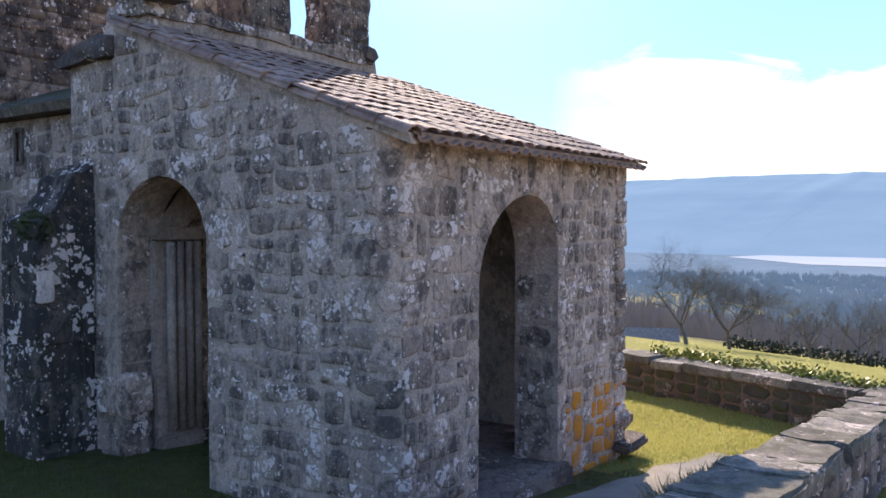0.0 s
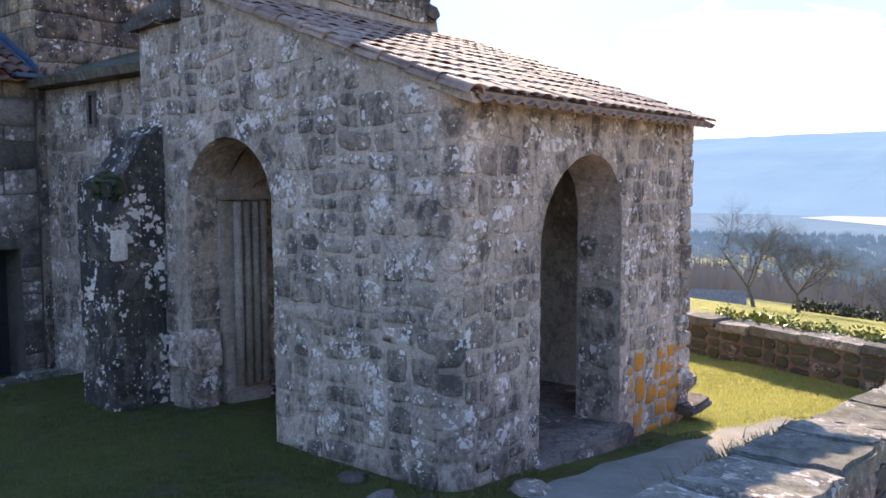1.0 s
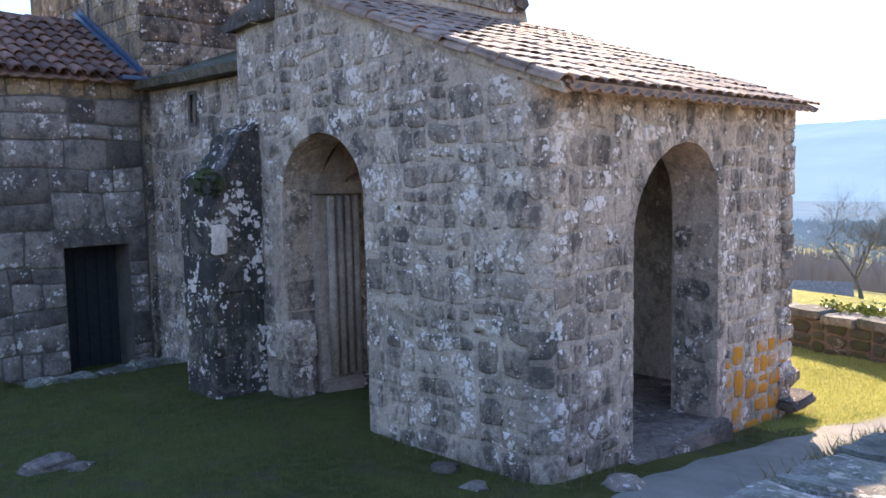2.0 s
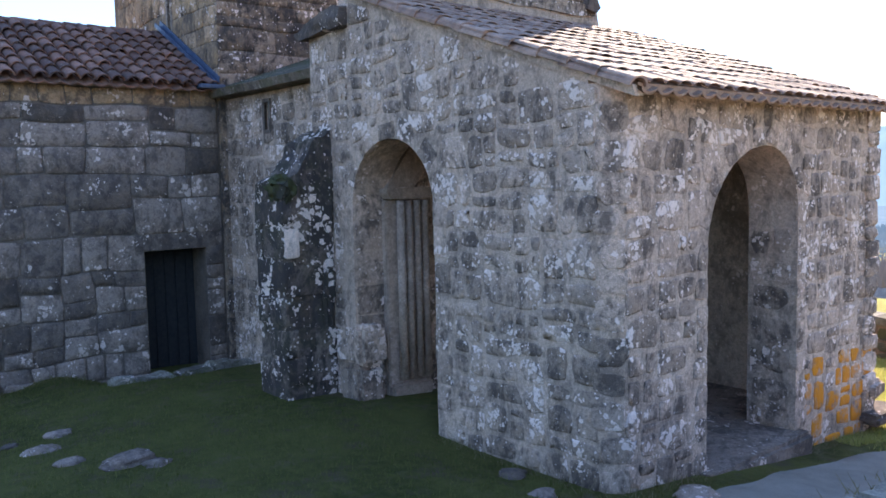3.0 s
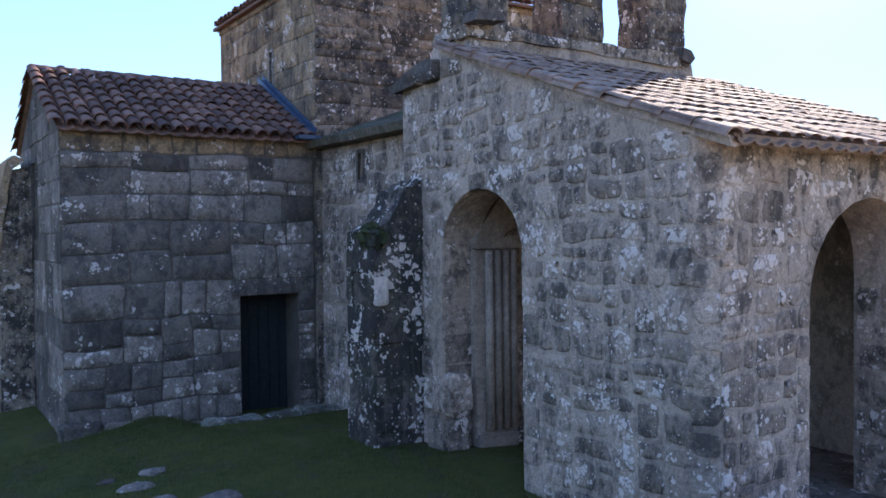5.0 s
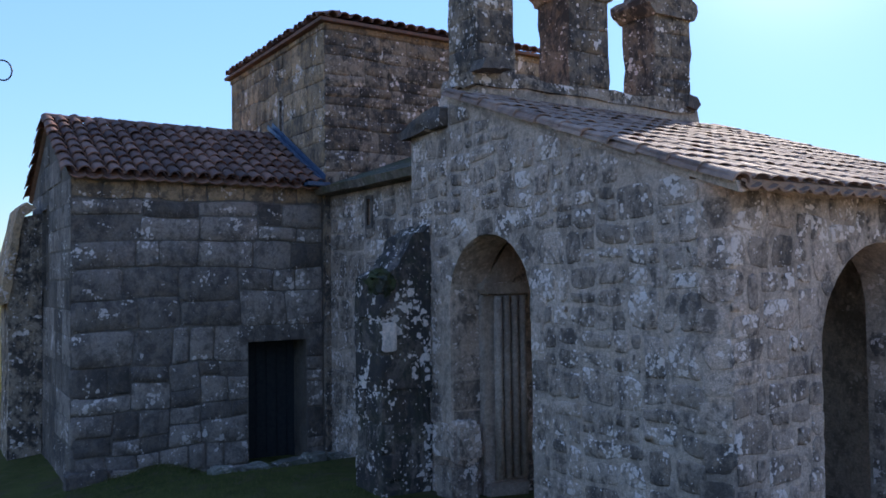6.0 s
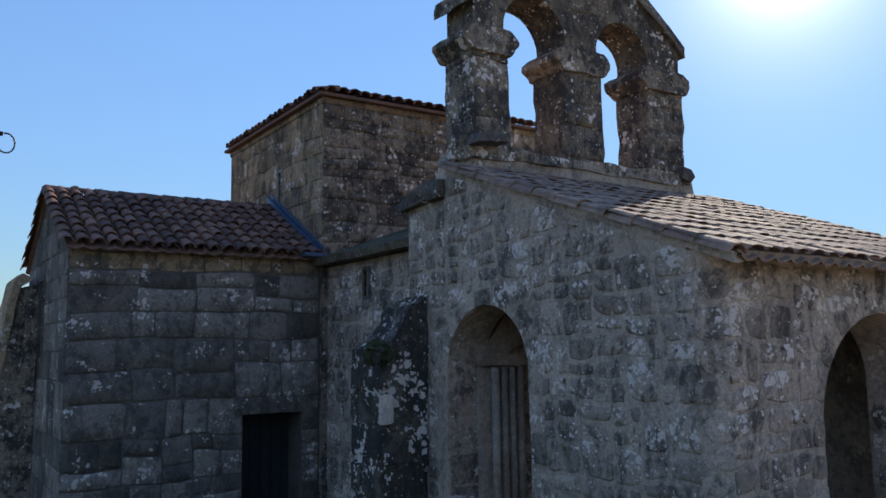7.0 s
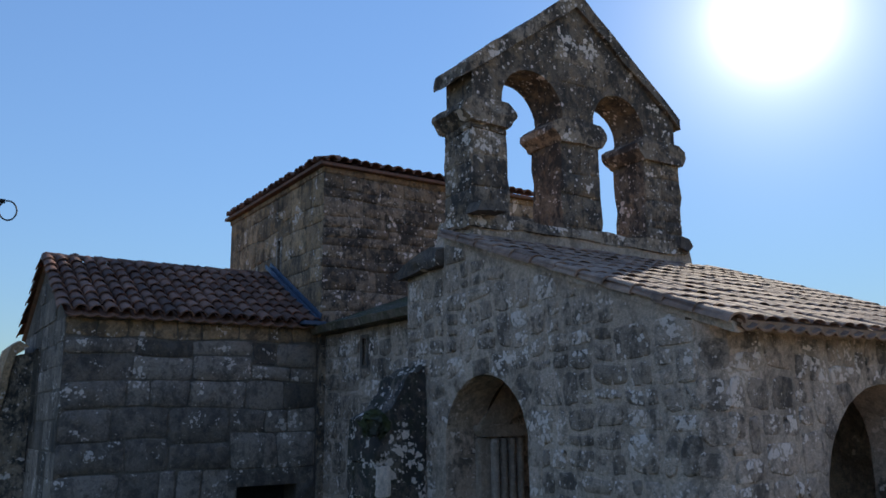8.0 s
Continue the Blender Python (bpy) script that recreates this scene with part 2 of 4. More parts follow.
    ob = new(name, me)
    ob.parent = parent
    if label:
        ob["label"] = label
    return ob


def part(name, bm, material, parent, label="", smooth=False):
    return link(name, bm, material, parent, label, smooth)


def empty(name, label, category, kind="", at=(0, 0, 0), group=""):
    e = new(name)
    e.location = at
    return tagged(e, label, category, group, kind)


def add_box(bm, x0, x1, y0, y1, z0, z1, bevel=0.0):
    r = bmesh.ops.create_cube(bm, size=1.0, matrix=Matrix.LocRotScale(((x0 + x1) / 2, (y0 + y1) / 2, (z0 + z1) / 2), None, (x1 - x0, y1 - y0, z1 - z0)))
    if bevel:
        edges = list({e for v in r["verts"] for e in v.link_edges})
        bmesh.ops.bevel(bm, geom=edges, offset=bevel, segments=2, affect="EDGES")
    return bm


def box(x0, x1, y0, y1, z0, z1, bevel=0.0):
    return add_box(bmesh.new(), x0, x1, y0, y1, z0, z1, bevel)


def joined(*pieces):
    """Several bmeshes as one."""
    whole = bmesh.new()
    for piece in pieces:
        me = bpy.data.meshes.new("piece")
        piece.to_mesh(me)
        piece.free()
        whole.from_mesh(me)
        bpy.data.meshes.remove(me)
    return whole


def prism(outline, axis, a, b):
    """The outline, drawn in (s, z), pulled from a to b along the axis: 'x' means s is y, 'y' means s is x, 'z' means (x, y)."""
    bm = bmesh.new()

    def at(s, z, d):
        return (d, s, z) if axis == "x" else (s, d, z) if axis == "y" else (s, z, d)

    front = [bm.verts.new(at(s, z, a)) for s, z in outline]
    rear = [bm.verts.new(at(s, z, b)) for s, z in outline]
    faces = [bm.faces.new(front), bm.faces.new(rear[::-1])]
    for i in range(len(front)):
        j = (i + 1) % len(front)
        bm.faces.new((front[i], rear[i], rear[j], front[j]))
    bm.normal_update()
    bmesh.ops.triangulate(bm, faces=faces)
    return bm


def roughen(bm, size, amount, cuts=0, seed=0.0):
    """Subdivides long edges and pushes the points about by noise, so that edges look worn."""
    if cuts:
        bmesh.ops.subdivide_edges(bm, edges=bm.edges[:], cuts=cuts, use_grid_fill=True)
    for v in bm.verts:
        p = v.co / size + Vector((seed, seed * 1.7, -seed))
        v.co += noise.noise_vector(p) * amount
    return bm


def arch(s0, s1, spring, crown, base, steps=14, power=1.0):
    """The rim of an arched opening from its right foot over the crown to its left foot, in (s, z)."""
    mid, half = (s0 + s1) / 2, (s1 - s0) / 2
    rim = [(s1, base), (s1, spring)]
    for i in range(1, steps):
        a = math.pi * i / steps
        rim.append((mid + half * math.cos(a), spring + (crown - spring) * math.sin(a) ** power))
    return rim + [(s0, spring), (s0, base)]


# ---- ground: yard below the lane, meadow falling to the valley ----
def smooth(a, b, v):
    u = min(1.0, max(0.0, (v - a) / (b - a)))
    return u * u * (3 - 2 * u)


def wall_top(x):
    return 1.0 - 0.103 * (x - 3.2)


def far_wall_x(y):
    return 12.35 + 0.30 * y


def ground_z(x, y):
    yard = -0.02 - 0.52 * smooth(4.0, 11.0, x) - 0.35 * smooth(3.6, 0.5, x) * smooth(6.0, 11.0, y)
    yard += 0.05 * noise.noise(Vector((x * 0.6, y * 0.6, 3.0)))
    yard -= 0.27 * smooth(10.0, 10.9, y) * smooth(2.7, 3.6, x)  # sunken before the door
    yard -= 0.10 * smooth(4.0, 4.8, x) * smooth(7.5, 5.5, y)
    lane = wall_top(x) - 0.75
    z = lane + (yard - lane) * smooth(1.15, 1.6, y)
    edge = far_wall_x(y)
    d = x - edge - 0.3
    if d > -0.25:
        beyond = -0.10 - 0.155 * max(0.0, min(d, 330.0)) + 0.06 * noise.noise(Vector((x * 0.3, y * 0.3, 0.0))) * min(1.0, max(0.0, d))
        z = z + (beyond - z) * smooth(-0.25, 0.0, d)
    return z


def steps(spans):
    out = []
    for a, b, n in spans:
        out += [a + (b - a) * i / n for i in range(n)]
    return out + [spans[-1][1]]


XS = steps([(-3000, -300, 6), (-300, -20, 10), (-20, 0, 14), (0, 12, 60), (12, 17, 50), (17, 60, 60), (60, 360, 30), (360, 4200, 16)])
YS = steps([(-3000, -300, 6), (-300, -20, 10), (-20, 1, 24), (1, 1.8, 10), (1.8, 12, 50), (12, 60, 30), (60, 300, 16), (300, 4000, 10)])
verts = [(x, y, ground_z(x, y)) for y in YS for x in XS]
nx = len(XS)
faces = [(j * nx + i, j * nx + i + 1, (j + 1) * nx + i + 1, (j + 1) * nx + i) for j in range(len(YS) - 1) for i in range(nx - 1)]
me = bpy.data.meshes.new("ground")
me.from_pydata(verts, [], faces)
me.materials.append(GRASS)
for p in me.polygons:
    p.use_smooth = True
ground = tagged(new("ground", me), "short winter grass with moss and bare earth", "grass", kind="structure")

# gravel path along the foot of the porch
PATH = [(4.9, 2.8, 0.75), (5.8, 2.85, 0.9), (7.2, 2.85, 0.92), (8.6, 2.85, 0.8), (9.6, 2.95, 0.6), (10.6, 3.0, 0.3)]
bm = bmesh.new()
rows = []
for k in range(60):
    u = k / 59 * (len(PATH) - 1)
    i = min(int(u), len(PATH) - 2)
    f = u - i
    x, y, hw = [PATH[i][c] * (1 - f) + PATH[i + 1][c] * f for c in range(3)]
    row = []
    for j in range(13):
        s = (j / 6 - 1) * (hw + 0.25 * noise.noise(Vector((x * 1.3, j // 6, 5))))
        row.append(bm.verts.new((x, max(y + s, 1.65), ground_z(x, max(y + s, 1.65)) + 0.03 * (1 - abs(j / 6 - 1) ** 4) - 0.012)))
    rows.append(row)
for a, b in zip(rows, rows[1:]):
    for j in range(12):
        bm.faces.new((a[j], b[j], b[j + 1], a[j + 1]))
tagged(link("gravel_path", bm, GRAVEL, smooth=True), "pale trodden gravel path along the porch", "path", kind="structure")

# unseen sandy lane outside the wall, added to bounce sunlight onto the church
bm = bmesh.new()
rows = []
for i in range(61):
    x = -40 + 54 * i / 60
    rows.append([bm.verts.new((x, y, ground_z(x, y) + (0.012 if abs(y + 2.8) < 3.2 else -0.02))) for y in (-6.3, -5.8, -4.0, -2.0, -0.5, 0.35, 0.8)])
for a, b in zip(rows, rows[1:]):
    for j in range(6):
        bm.faces.new((a[j], b[j], b[j + 1], a[j + 1]))
tagged(link("road", bm, BOUNCE_SAND, smooth=True), "unseen pale sandy lane outside the low wall, added to bounce sunlight", "lane", kind="structure")

# ---- porch ----
XA, YB, XR, YG = 5.0, 4.0, 9.62, 7.6  # side wall, front wall, far corner, gable wall
porch = empty("porch", "low stone porch of lichened rubble with two arched openings", "church porch")
ARCH_A = (6.18, 7.6, 2.12, 2.82, -0.5)
ARCH_B = (6.28, 7.86, 1.86, 2.64, -0.9)


def roof_z(y):
    return 3.06 + 0.36 * (y - 3.8)


def hole_a(s, z, m):
    a, b, sp, cr, _ = ARCH_A
    return a - m < s < b + m and z < sp + (cr - sp + m) * math.sqrt(max(0, 1 - ((s - (a + b) / 2) / ((b - a) / 2 + m)) ** 2))


def rim_b(s):
    """Height of the front opening's rim at s: a lopsided pointed arch."""
    a, b, _, cr, _ = ARCH_B
    apex = 7.26
    if s < apex:
        return 1.70 + (cr - 1.70) * math.sqrt(max(0.0, 1 - ((apex - s) / (apex - a)) ** 2))
    return 2.0 + (cr - 2.0) * math.sqrt(max(0.0, 1 - ((s - apex) / (b - apex)) ** 2))


def hole_b(s, z, m):
    return ARCH_B[0] - m < s < ARCH_B[1] + m and z < rim_b(min(max(s, ARCH_B[0]), ARCH_B[1])) + m


# side wall: from the front corner up the verge, along the opening's rim
rim = arch(*ARCH_A)
side_rim = rim[2:-1] + [(ARCH_A[0], 1.0), (ARCH_A[0], -0.4)]
RC = 0.24  # the front corner is rounded by age
outline = [(YB + RC, -0.9), (YB + RC, roof_z(YB + RC) - 0.07), (YG, roof_z(YG) - 0.07), (YG, 2.12)] + [p for p in rim[2:-1]] + [(ARCH_A[0], -0.9)]
wall_side = part("side_wall", prism(outline, "x", XA, XA + 0.5), MORTAR, porch)
rim = [(ARCH_B[1], -0.9)] + [(7.07 + 0.79 * math.cos(math.pi * k / 24), rim_b(7.07 + 0.79 * math.cos(math.pi * k / 24)) + 0.015 * noise.noise(Vector((k * 0.9, 0, 0)))) for k in range(25)] + [(ARCH_B[0], -0.9)]
front_rim = rim
outline = [(XR, -0.9), (XR, roof_z(YB) - 0.07), (XA + RC, roof_z(YB) - 0.07), (XA + RC, -0.9)] + rim[::-1]
wall_front = part("front_wall", prism(outline, "y", YB + 0.003, YB + 0.53), MORTAR, porch)
turned = [(XA + RC - RC * math.cos(math.pi / 2 * k / 8), YB + 0.003 + RC - RC * math.sin(math.pi / 2 * k / 8)) for k in range(9)]
part("corner", prism(turned + [(XA + RC, YB + RC)], "z", -0.9, roof_z(YB + 0.12) - 0.07), MORTAR, porch, smooth=False)
outline = [(YB + 0.54, -0.9), (YG - 0.004, -0.9), (YG - 0.004, roof_z(YG) - 0.14), (YB + 0.54, roof_z(YB + 0.54) - 0.14)]
wall_far = part("far_side_wall", prism(outline, "x", XR - 0.5, XR - 0.003), MORTAR, porch)

# ---- nave gable wall with the bell gable ----
gable = empty("nave_gable_wall", "weathered granite gable wall carrying a bell gable", "church wall", kind="structure")
outline = [(XA, -0.9), (XR, -0.9), (XR, 4.0), (9.2, 4.45), (9.15, 4.66), (5.45, 4.66), (5.4, 4.45), (XA, 4.03)]
gable_wall = part("wall", prism(outline, "y", YG, 8.4), MORTAR, gable)

bell = empty("bell_gable", "granite bell gable with two empty arched openings and a pointed top", "bell gable")
Y0, Y1 = 7.62, 8.20
PIERS = [(5.42, 5.96), (6.83, 7.50), (8.34, 9.05)]
piers = []
for k, (a, b) in enumerate(PIERS):
    piers.append(part("pier", roughen(box(a, b, Y0, Y1, 4.66, 6.0), 0.15, 0.035, 6, k), TOWER, bell))
    lip = prism([(a - 0.02, 5.87), (a - 0.15, 6.00), (a - 0.14, 6.08), (a, 6.18), (b, 6.18), (b + 0.11, 6.08), (b + 0.12, 6.00), (b + 0.02, 5.87)], "y", Y0 - 0.06, Y1 + 0.06)
    part("impost", roughen(lip, 0.13, 0.03, 3, k), TOWER, bell)
out_l, out_r = 5.45, 9.02
top = [(out_l, 6.16), (out_l, 6.55), (7.19, 7.88), (out_r, 6.55), (out_r, 6.16)]
for mid, half in ((7.915, 0.42), (6.395, 0.44)):  # horseshoe arches, a little wider than the gaps between the piers
    top += [(mid + half + 0.03, 6.16)]
    top += [(mid + (half + 0.06) * math.cos(math.pi * k / 14), 6.24 + (half + 0.06) * math.sin(math.pi * k / 14)) for k in range(15)]
    top += [(mid - half - 0.03, 6.16)]
pediment = part("pediment", roughen(prism(top, "y", Y0 + 0.005, Y1 - 0.005), 0.25, 0.012, 0), TOWER, bell)
for sgn, foot in ((-1, 5.32), (1, 9.13)):
    slope = [(foot, 6.43), (foot, 6.61), (7.12, 8.02), (7.27, 8.02), (7.2, 7.84)] if sgn < 0 else [(7.2, 7.84), (7.14, 8.015), (7.28, 8.015), (foot, 6.60), (foot, 6.44)]
    part("coping", roughen(prism(slope, "y", Y0 - 0.05, Y1 + 0.05), 0.16, 0.035, 6, sgn), TOWER, bell)
part("base_course", roughen(box(5.34, 9.05, Y0 - 0.05, Y1 + 0.05, 4.58, 4.73), 0.16, 0.05, 9), TOWER, bell)
part("foot_stone", roughen(prism([(5.30, 4.70), (5.36, 4.82), (5.62, 4.86), (5.72, 4.72)], "y", Y0 - 0.28, Y0 - 0.02), 0.2, 0.02, 3), ASHLAR, bell)
part("foot_stone", roughen(prism([(8.86, 4.66), (8.88, 4.82), (9.04, 4.80), (9.12, 4.70), (9.04, 4.62)], "y", Y0 - 0.12, Y0 + 0.3), 0.2, 0.015, 3), ASHLAR, bell)

# kneeler capping the corner of the gable wall
cap = prism([(7.62, 4.06), (7.60, 4.27), (7.72, 4.31), (8.40, 4.17), (8.56, 4.09), (8.50, 4.01)], "x", 4.90, 5.32)
tagged(link("kneeler_stone", roughen(cap, 0.2, 0.05, 5, 2), ASHLAR), "rough grey granite capstone on the wall's corner", "capstone")

# ---- nave, tower, side arm ----
nave = empty("nave", "low granite nave wall under a stone cornice", "church nave")
nave_wall = part("wall", box(5.3, 5.9, 8.404, 9.99, -0.9, 3.6), MORTAR, nave)
part("wall", box(5.3, 5.9, 10.11, 11.396, -0.9, 3.6), MORTAR, nave)
part("window_sill", box(5.3, 5.9, 9.99, 10.11, -0.9, 3.1), MORTAR, nave)
part("window_head", box(5.3, 5.9, 9.99, 10.11, 3.46, 3.6), MORTAR, nave)
part("far_wall", box(8.7, 9.3, 8.404, 11.396, -0.9, 3.6), MORTAR, nave)
part("cornice", roughen(prism([(5.10, 3.62), (5.06, 3.72), (5.95, 3.95), (5.95, 3.6)], "y", 8.41, 11.5), 0.4, 0.02, 5), CORNICE, nave, "mossy stone cornice")
part("roof", roughen(prism([(5.12, 3.74), (7.3, 4.52), (9.48, 3.74), (9.48, 3.66), (5.12, 3.66)], "y", 8.41, 11.29), 0.3, 0.02, 0), MOSSY, nave)

tower = empty("crossing_tower", "square granite crossing tower under a low tiled roof", "church tower")
TX0, TX1, TY0, TY1 = 5.22, 9.5, 11.3, 15.6
tower_body = part("wall", box(TX0, TX0 + 0.6, TY0 + 0.002, 12.975, -0.9, 6.28), TOWER, tower)
part("wall", box(TX0 + 0.6, TX1, TY0, TY1, -0.9, 6.279), TOWER, tower)
part("wall", box(TX0, TX0 + 0.6, 13.105, TY1 - 0.002, -0.9, 6.28), TOWER, tower)
part("window_sill", box(TX0, TX0 + 0.6, 12.975, 13.105, -0.9, 4.82), TOWER, tower)
part("window_head", box(TX0, TX0 + 0.6, 12.975, 13.105, 5.38, 6.28), TOWER, tower)

arm = empty("church_arm", "side arm of squared granite blocks with a tiled gable roof", "church arm")
WX0, WX1, WY0, WY1 = 1.7, TX0 - 0.004, 11.4, 15.4
DOOR = (4.04, 4.93, 1.47)
outline = [(WX0, -1.2), (WX0, 3.72), (WX1, 3.72), (WX1, -1.2), (DOOR[1], -1.2), (DOOR[1], DOOR[2]), (DOOR[0], DOOR[2]), (DOOR[0], -1.2)]
arm_front = part("front_wall", prism(outline, "y", WY0, WY0 + 0.7), JOINT, arm)
g0, g1, rise = 13.5, 13.98, 0.52
left = [(WY0 + 0.004, -1.2), (WY0 + 0.004, 3.70), (13.4, 4.74), (g0, 4.74 - rise * (g0 - 13.4)), (g0, -1.2)]
right = [(g1, -1.2), (g1, 4.74 - rise * (g1 - 13.4)), (WY1, 3.70), (WY1, -1.2)]
over = [(g0, 3.46), (g0, 4.74 - rise * (g0 - 13.4)), (g1, 4.74 - rise * (g1 - 13.4)), (g1, 3.46)]
arm_gable = part("gable_wall", joined(*(prism(o, "x", WX0 + 0.003, WX0 + 0.6) for o in (left, right, over)), box(WX0 + 0.003, WX0 + 0.6, g0, g1, -1.2, 2.29)), JOINT, arm)
part("rear_wall", box(WX0 + 0.61, WX1, WY1 - 0.6, WY1 - 0.004, -1.2, 3.70), JOINT, arm)
for k in range(6):
    part("door_plank", box(DOOR[0] - 0.04 + 0.162 * k, DOOR[0] + 0.112 + 0.162 * k, WY0 + 0.475, WY0 + 0.497, -0.9, 1.54, 0.006), DARKWOOD, arm)
for x0, x1, z1 in ((1.64, 2.14, -0.04), (2.16, 2.66, -0.10)):
    part("plinth_stone", roughen(box(x0, x1, WY0 - 0.14, WY0 + 0.1, -1.1, z1, 0.03), 0.25, 0.04, 3, x0), ASHLAR, arm)
door = part("door", box(DOOR[0] - 0.05, DOOR[1] + 0.05, WY0 + 0.5, WY0 + 0.56, -1.0, 1.55), DARKWOOD, arm, "dark weathered plank door set deep in the wall")

# buttress beside the porch
butt = empty("buttress", "stepped granite buttress spotted with white lichen", "buttress")
butt_body = part("body", roughen(prism([(4.35, -0.9), (4.35, 2.35), (4.62, 2.55), (4.80, 2.85), (4.997, 2.98), (4.997, -0.9)], "y", 8.0, 8.62), 0.17, 0.055, 6), BUTTRESS, butt)

# ---- low wall along the lane and the far garden wall ----
lane_wall = empty("lane_wall", "low dry-stone wall capped with broad granite slabs", "stone wall", kind="structure")
outline = [(-8, -1.0), (-8, wall_top(-8) - 0.13), (12.6, wall_top(12.6) - 0.13), (12.6, -1.6)]
part("core", prism(outline, "y", 1.12, 1.56), JOINT, lane_wall)
garden_wall = empty("garden_wall", "low garden wall of flat stones at the edge of the lawn", "stone wall", kind="structure")


# ---- masonry: every stone a piece of its own on the wall that it belongs to ----
rng = random.Random(11)


def stone_mesh(material, squared, k):
    """A unit stone, 1 x 1 in x and z, its face at y = -1 and its root at y = 5; squared: 0 rubble, 1 dressed."""
    r = random.Random(k)
    ring = []
    if squared < 0.5:  # a lumpy polygon with few blunt corners
        n = r.randint(9, 13)
        for i in range(n):
            a = 2 * math.pi * (i + r.uniform(0.1, 0.9)) / n
            c, s = math.cos(a), math.sin(a)
            f = (abs(c) ** 6 + abs(s) ** 6) ** (-1 / 6) * 0.5 * (1 - r.uniform(0, 0.13))
            ring.append((c * f, s * f))
    else:  # a block with knocked corners and bowed sides
        for cx_, cz_ in ((1, 1), (-1, 1), (-1, -1), (1, -1)):
            ch = r.uniform(0.015, 0.06)
            p, q = (0.5 * cx_, (0.5 - ch) * cz_), ((0.5 - ch) * cx_, 0.5 * cz_)
            ring += [p, q] if cx_ * cz_ > 0 else [q, p]
            j = (1 - squared) * 0.12 + 0.012
            ring.append((q[0] * 0.1 if cx_ * cz_ > 0 else p[0], q[1] - r.uniform(0, j) * cz_ if cx_ * cz_ > 0 else r.uniform(-0.1, 0.1)))
    n = len(ring)
    bm = bmesh.new()
    rings = []
    for y, grow in ((5.0, 1.0), (-0.35, 0.99), (-0.95, 0.93 - 0.05 * (1 - squared))):
        rings.append([bm.verts.new((x * grow, y + (r.uniform(-0.25, 0.1) if y < 0 else 0), z * grow)) for x, z in ring])
    for a, b in zip(rings, rings[1:]):
        for i in range(n):
            bm.faces.new((a[i], a[(i + 1) % n], b[(i + 1) % n], b[i]))
    hub = bm.verts.new((r.uniform(-0.1, 0.1), -1.0 - r.uniform(0, 0.35), r.uniform(-0.1, 0.1)))
    for i in range(n):
        bm.faces.new((rings[-1][i], rings[-1][(i + 1) % n], hub))
    me = bpy.data.meshes.new("stone")
    bmesh.ops.recalc_face_normals(bm, faces=bm.faces[:])
    bm.to_mesh(me)
    bm.free()
    me.materials.append(material)
    for p in me.polygons:
        p.use_smooth = True
    return me


def stone_set(material, squared, n=9, seed=0):
    return [stone_mesh(material, squared, seed + k) for k in range(n)]


RUB_S = stone_set(STONE, 0.6, seed=130)
RUB_M = stone_set(MOSSY, 0.2, seed=110)
RUBBLE, CUT, CUT_T, RUB_B, RUB_D = stone_set(STONE, 0.15), stone_set(ASHLAR, 0.95, seed=20), stone_set(TOWER, 0.8, seed=40), stone_set(BUTTRESS, 0.5, seed=80), stone_set(ASHLAR, 0.2, seed=90)


def set_stone(meshes, parent, axis, plane, s, z, w, h, proud, tilt=0.0, name="stone"):
    """One stone on the wall that faces -axis; s runs along the wall (y for axis 'x', x for axis 'y')."""
    ob = new(name, rng.choice(meshes))
    ob.parent = parent
    spin = pose(0, 0, 0, 0, tilt, 0)
    if axis == "y":
        ob.matrix_world = Matrix.Translation((s, plane, z)) @ spin @ Matrix.Diagonal((w, proud, h, 1))
    else:
        ob.matrix_world = Matrix.Translation((plane, s, z)) @ pose(0, 0, 0, 0, 0, -90) @ spin @ Matrix.Diagonal((w, proud, h, 1))
    return ob


def lay(meshes, parent, axis, plane, s0, s1, z0, top, rows, widths, proud, gap, keep=1.0, hole=None, wild=0.0, ragged=0.0, pick=None):
    """Courses of stones over a wall face, up to top(s), leaving out what would stand in the hole."""
    z = z0
    while True:
        h = rng.uniform(*rows)
        if z > max(top(s0), top(s1), top((s0 + s1) / 2)):
            break
        s = s0 - rng.uniform(0, 0.03) * (ragged > 0)
        while s < s1 - 0.05:
            w = rng.uniform(*widths)
            if s + w > s1 - 0.12:
                w = s1 - s + rng.uniform(-0.01, 0.03) * (ragged > 0)
            cs, cz = s + w / 2, z + h / 2 + rng.uniform(-wild, wild) * h
            hh = h * (1 + rng.uniform(-wild, wild))
            fits = cz + hh / 2 < min(top(s), top(s + w)) + 0.02
            if hole:
                fits = fits and not any(hole(cs + a * w / 2, cz + b * hh / 2, 0.02) for a in (-0.9, 0, 0.9) for b in (-0.9, 0, 0.9))
            if fits and rng.random() < keep:
                kind = pick(cs, cz) if pick else meshes
                set_stone(kind, parent, axis, plane, cs, cz, w - gap * rng.uniform(0.6, 1.4), hh - gap * rng.uniform(0.6, 1.4), proud * rng.uniform(0.5, 1.5), rng.uniform(-6, 6) * wild * 2)
            s += w
        z += h


def grain_warp(s, z):
    """Carries joints off the straight: the same point always moves the same way."""
    v = noise.noise_vector(Vector((s * 1.5, z * 1.9, 7.3))) * 0.055 + noise.noise_vector(Vector((s * 6.0, z * 6.0, 1.1))) * 0.014
    return s + v.x, z + v.y


def poly_stone(material, parent, axis, plane, outline, proud, gap, name="stone"):
    """One stone of the given outline in (s, z), counter-clockwise: worn edges, a low uneven face, its root in the wall."""
    ring = []
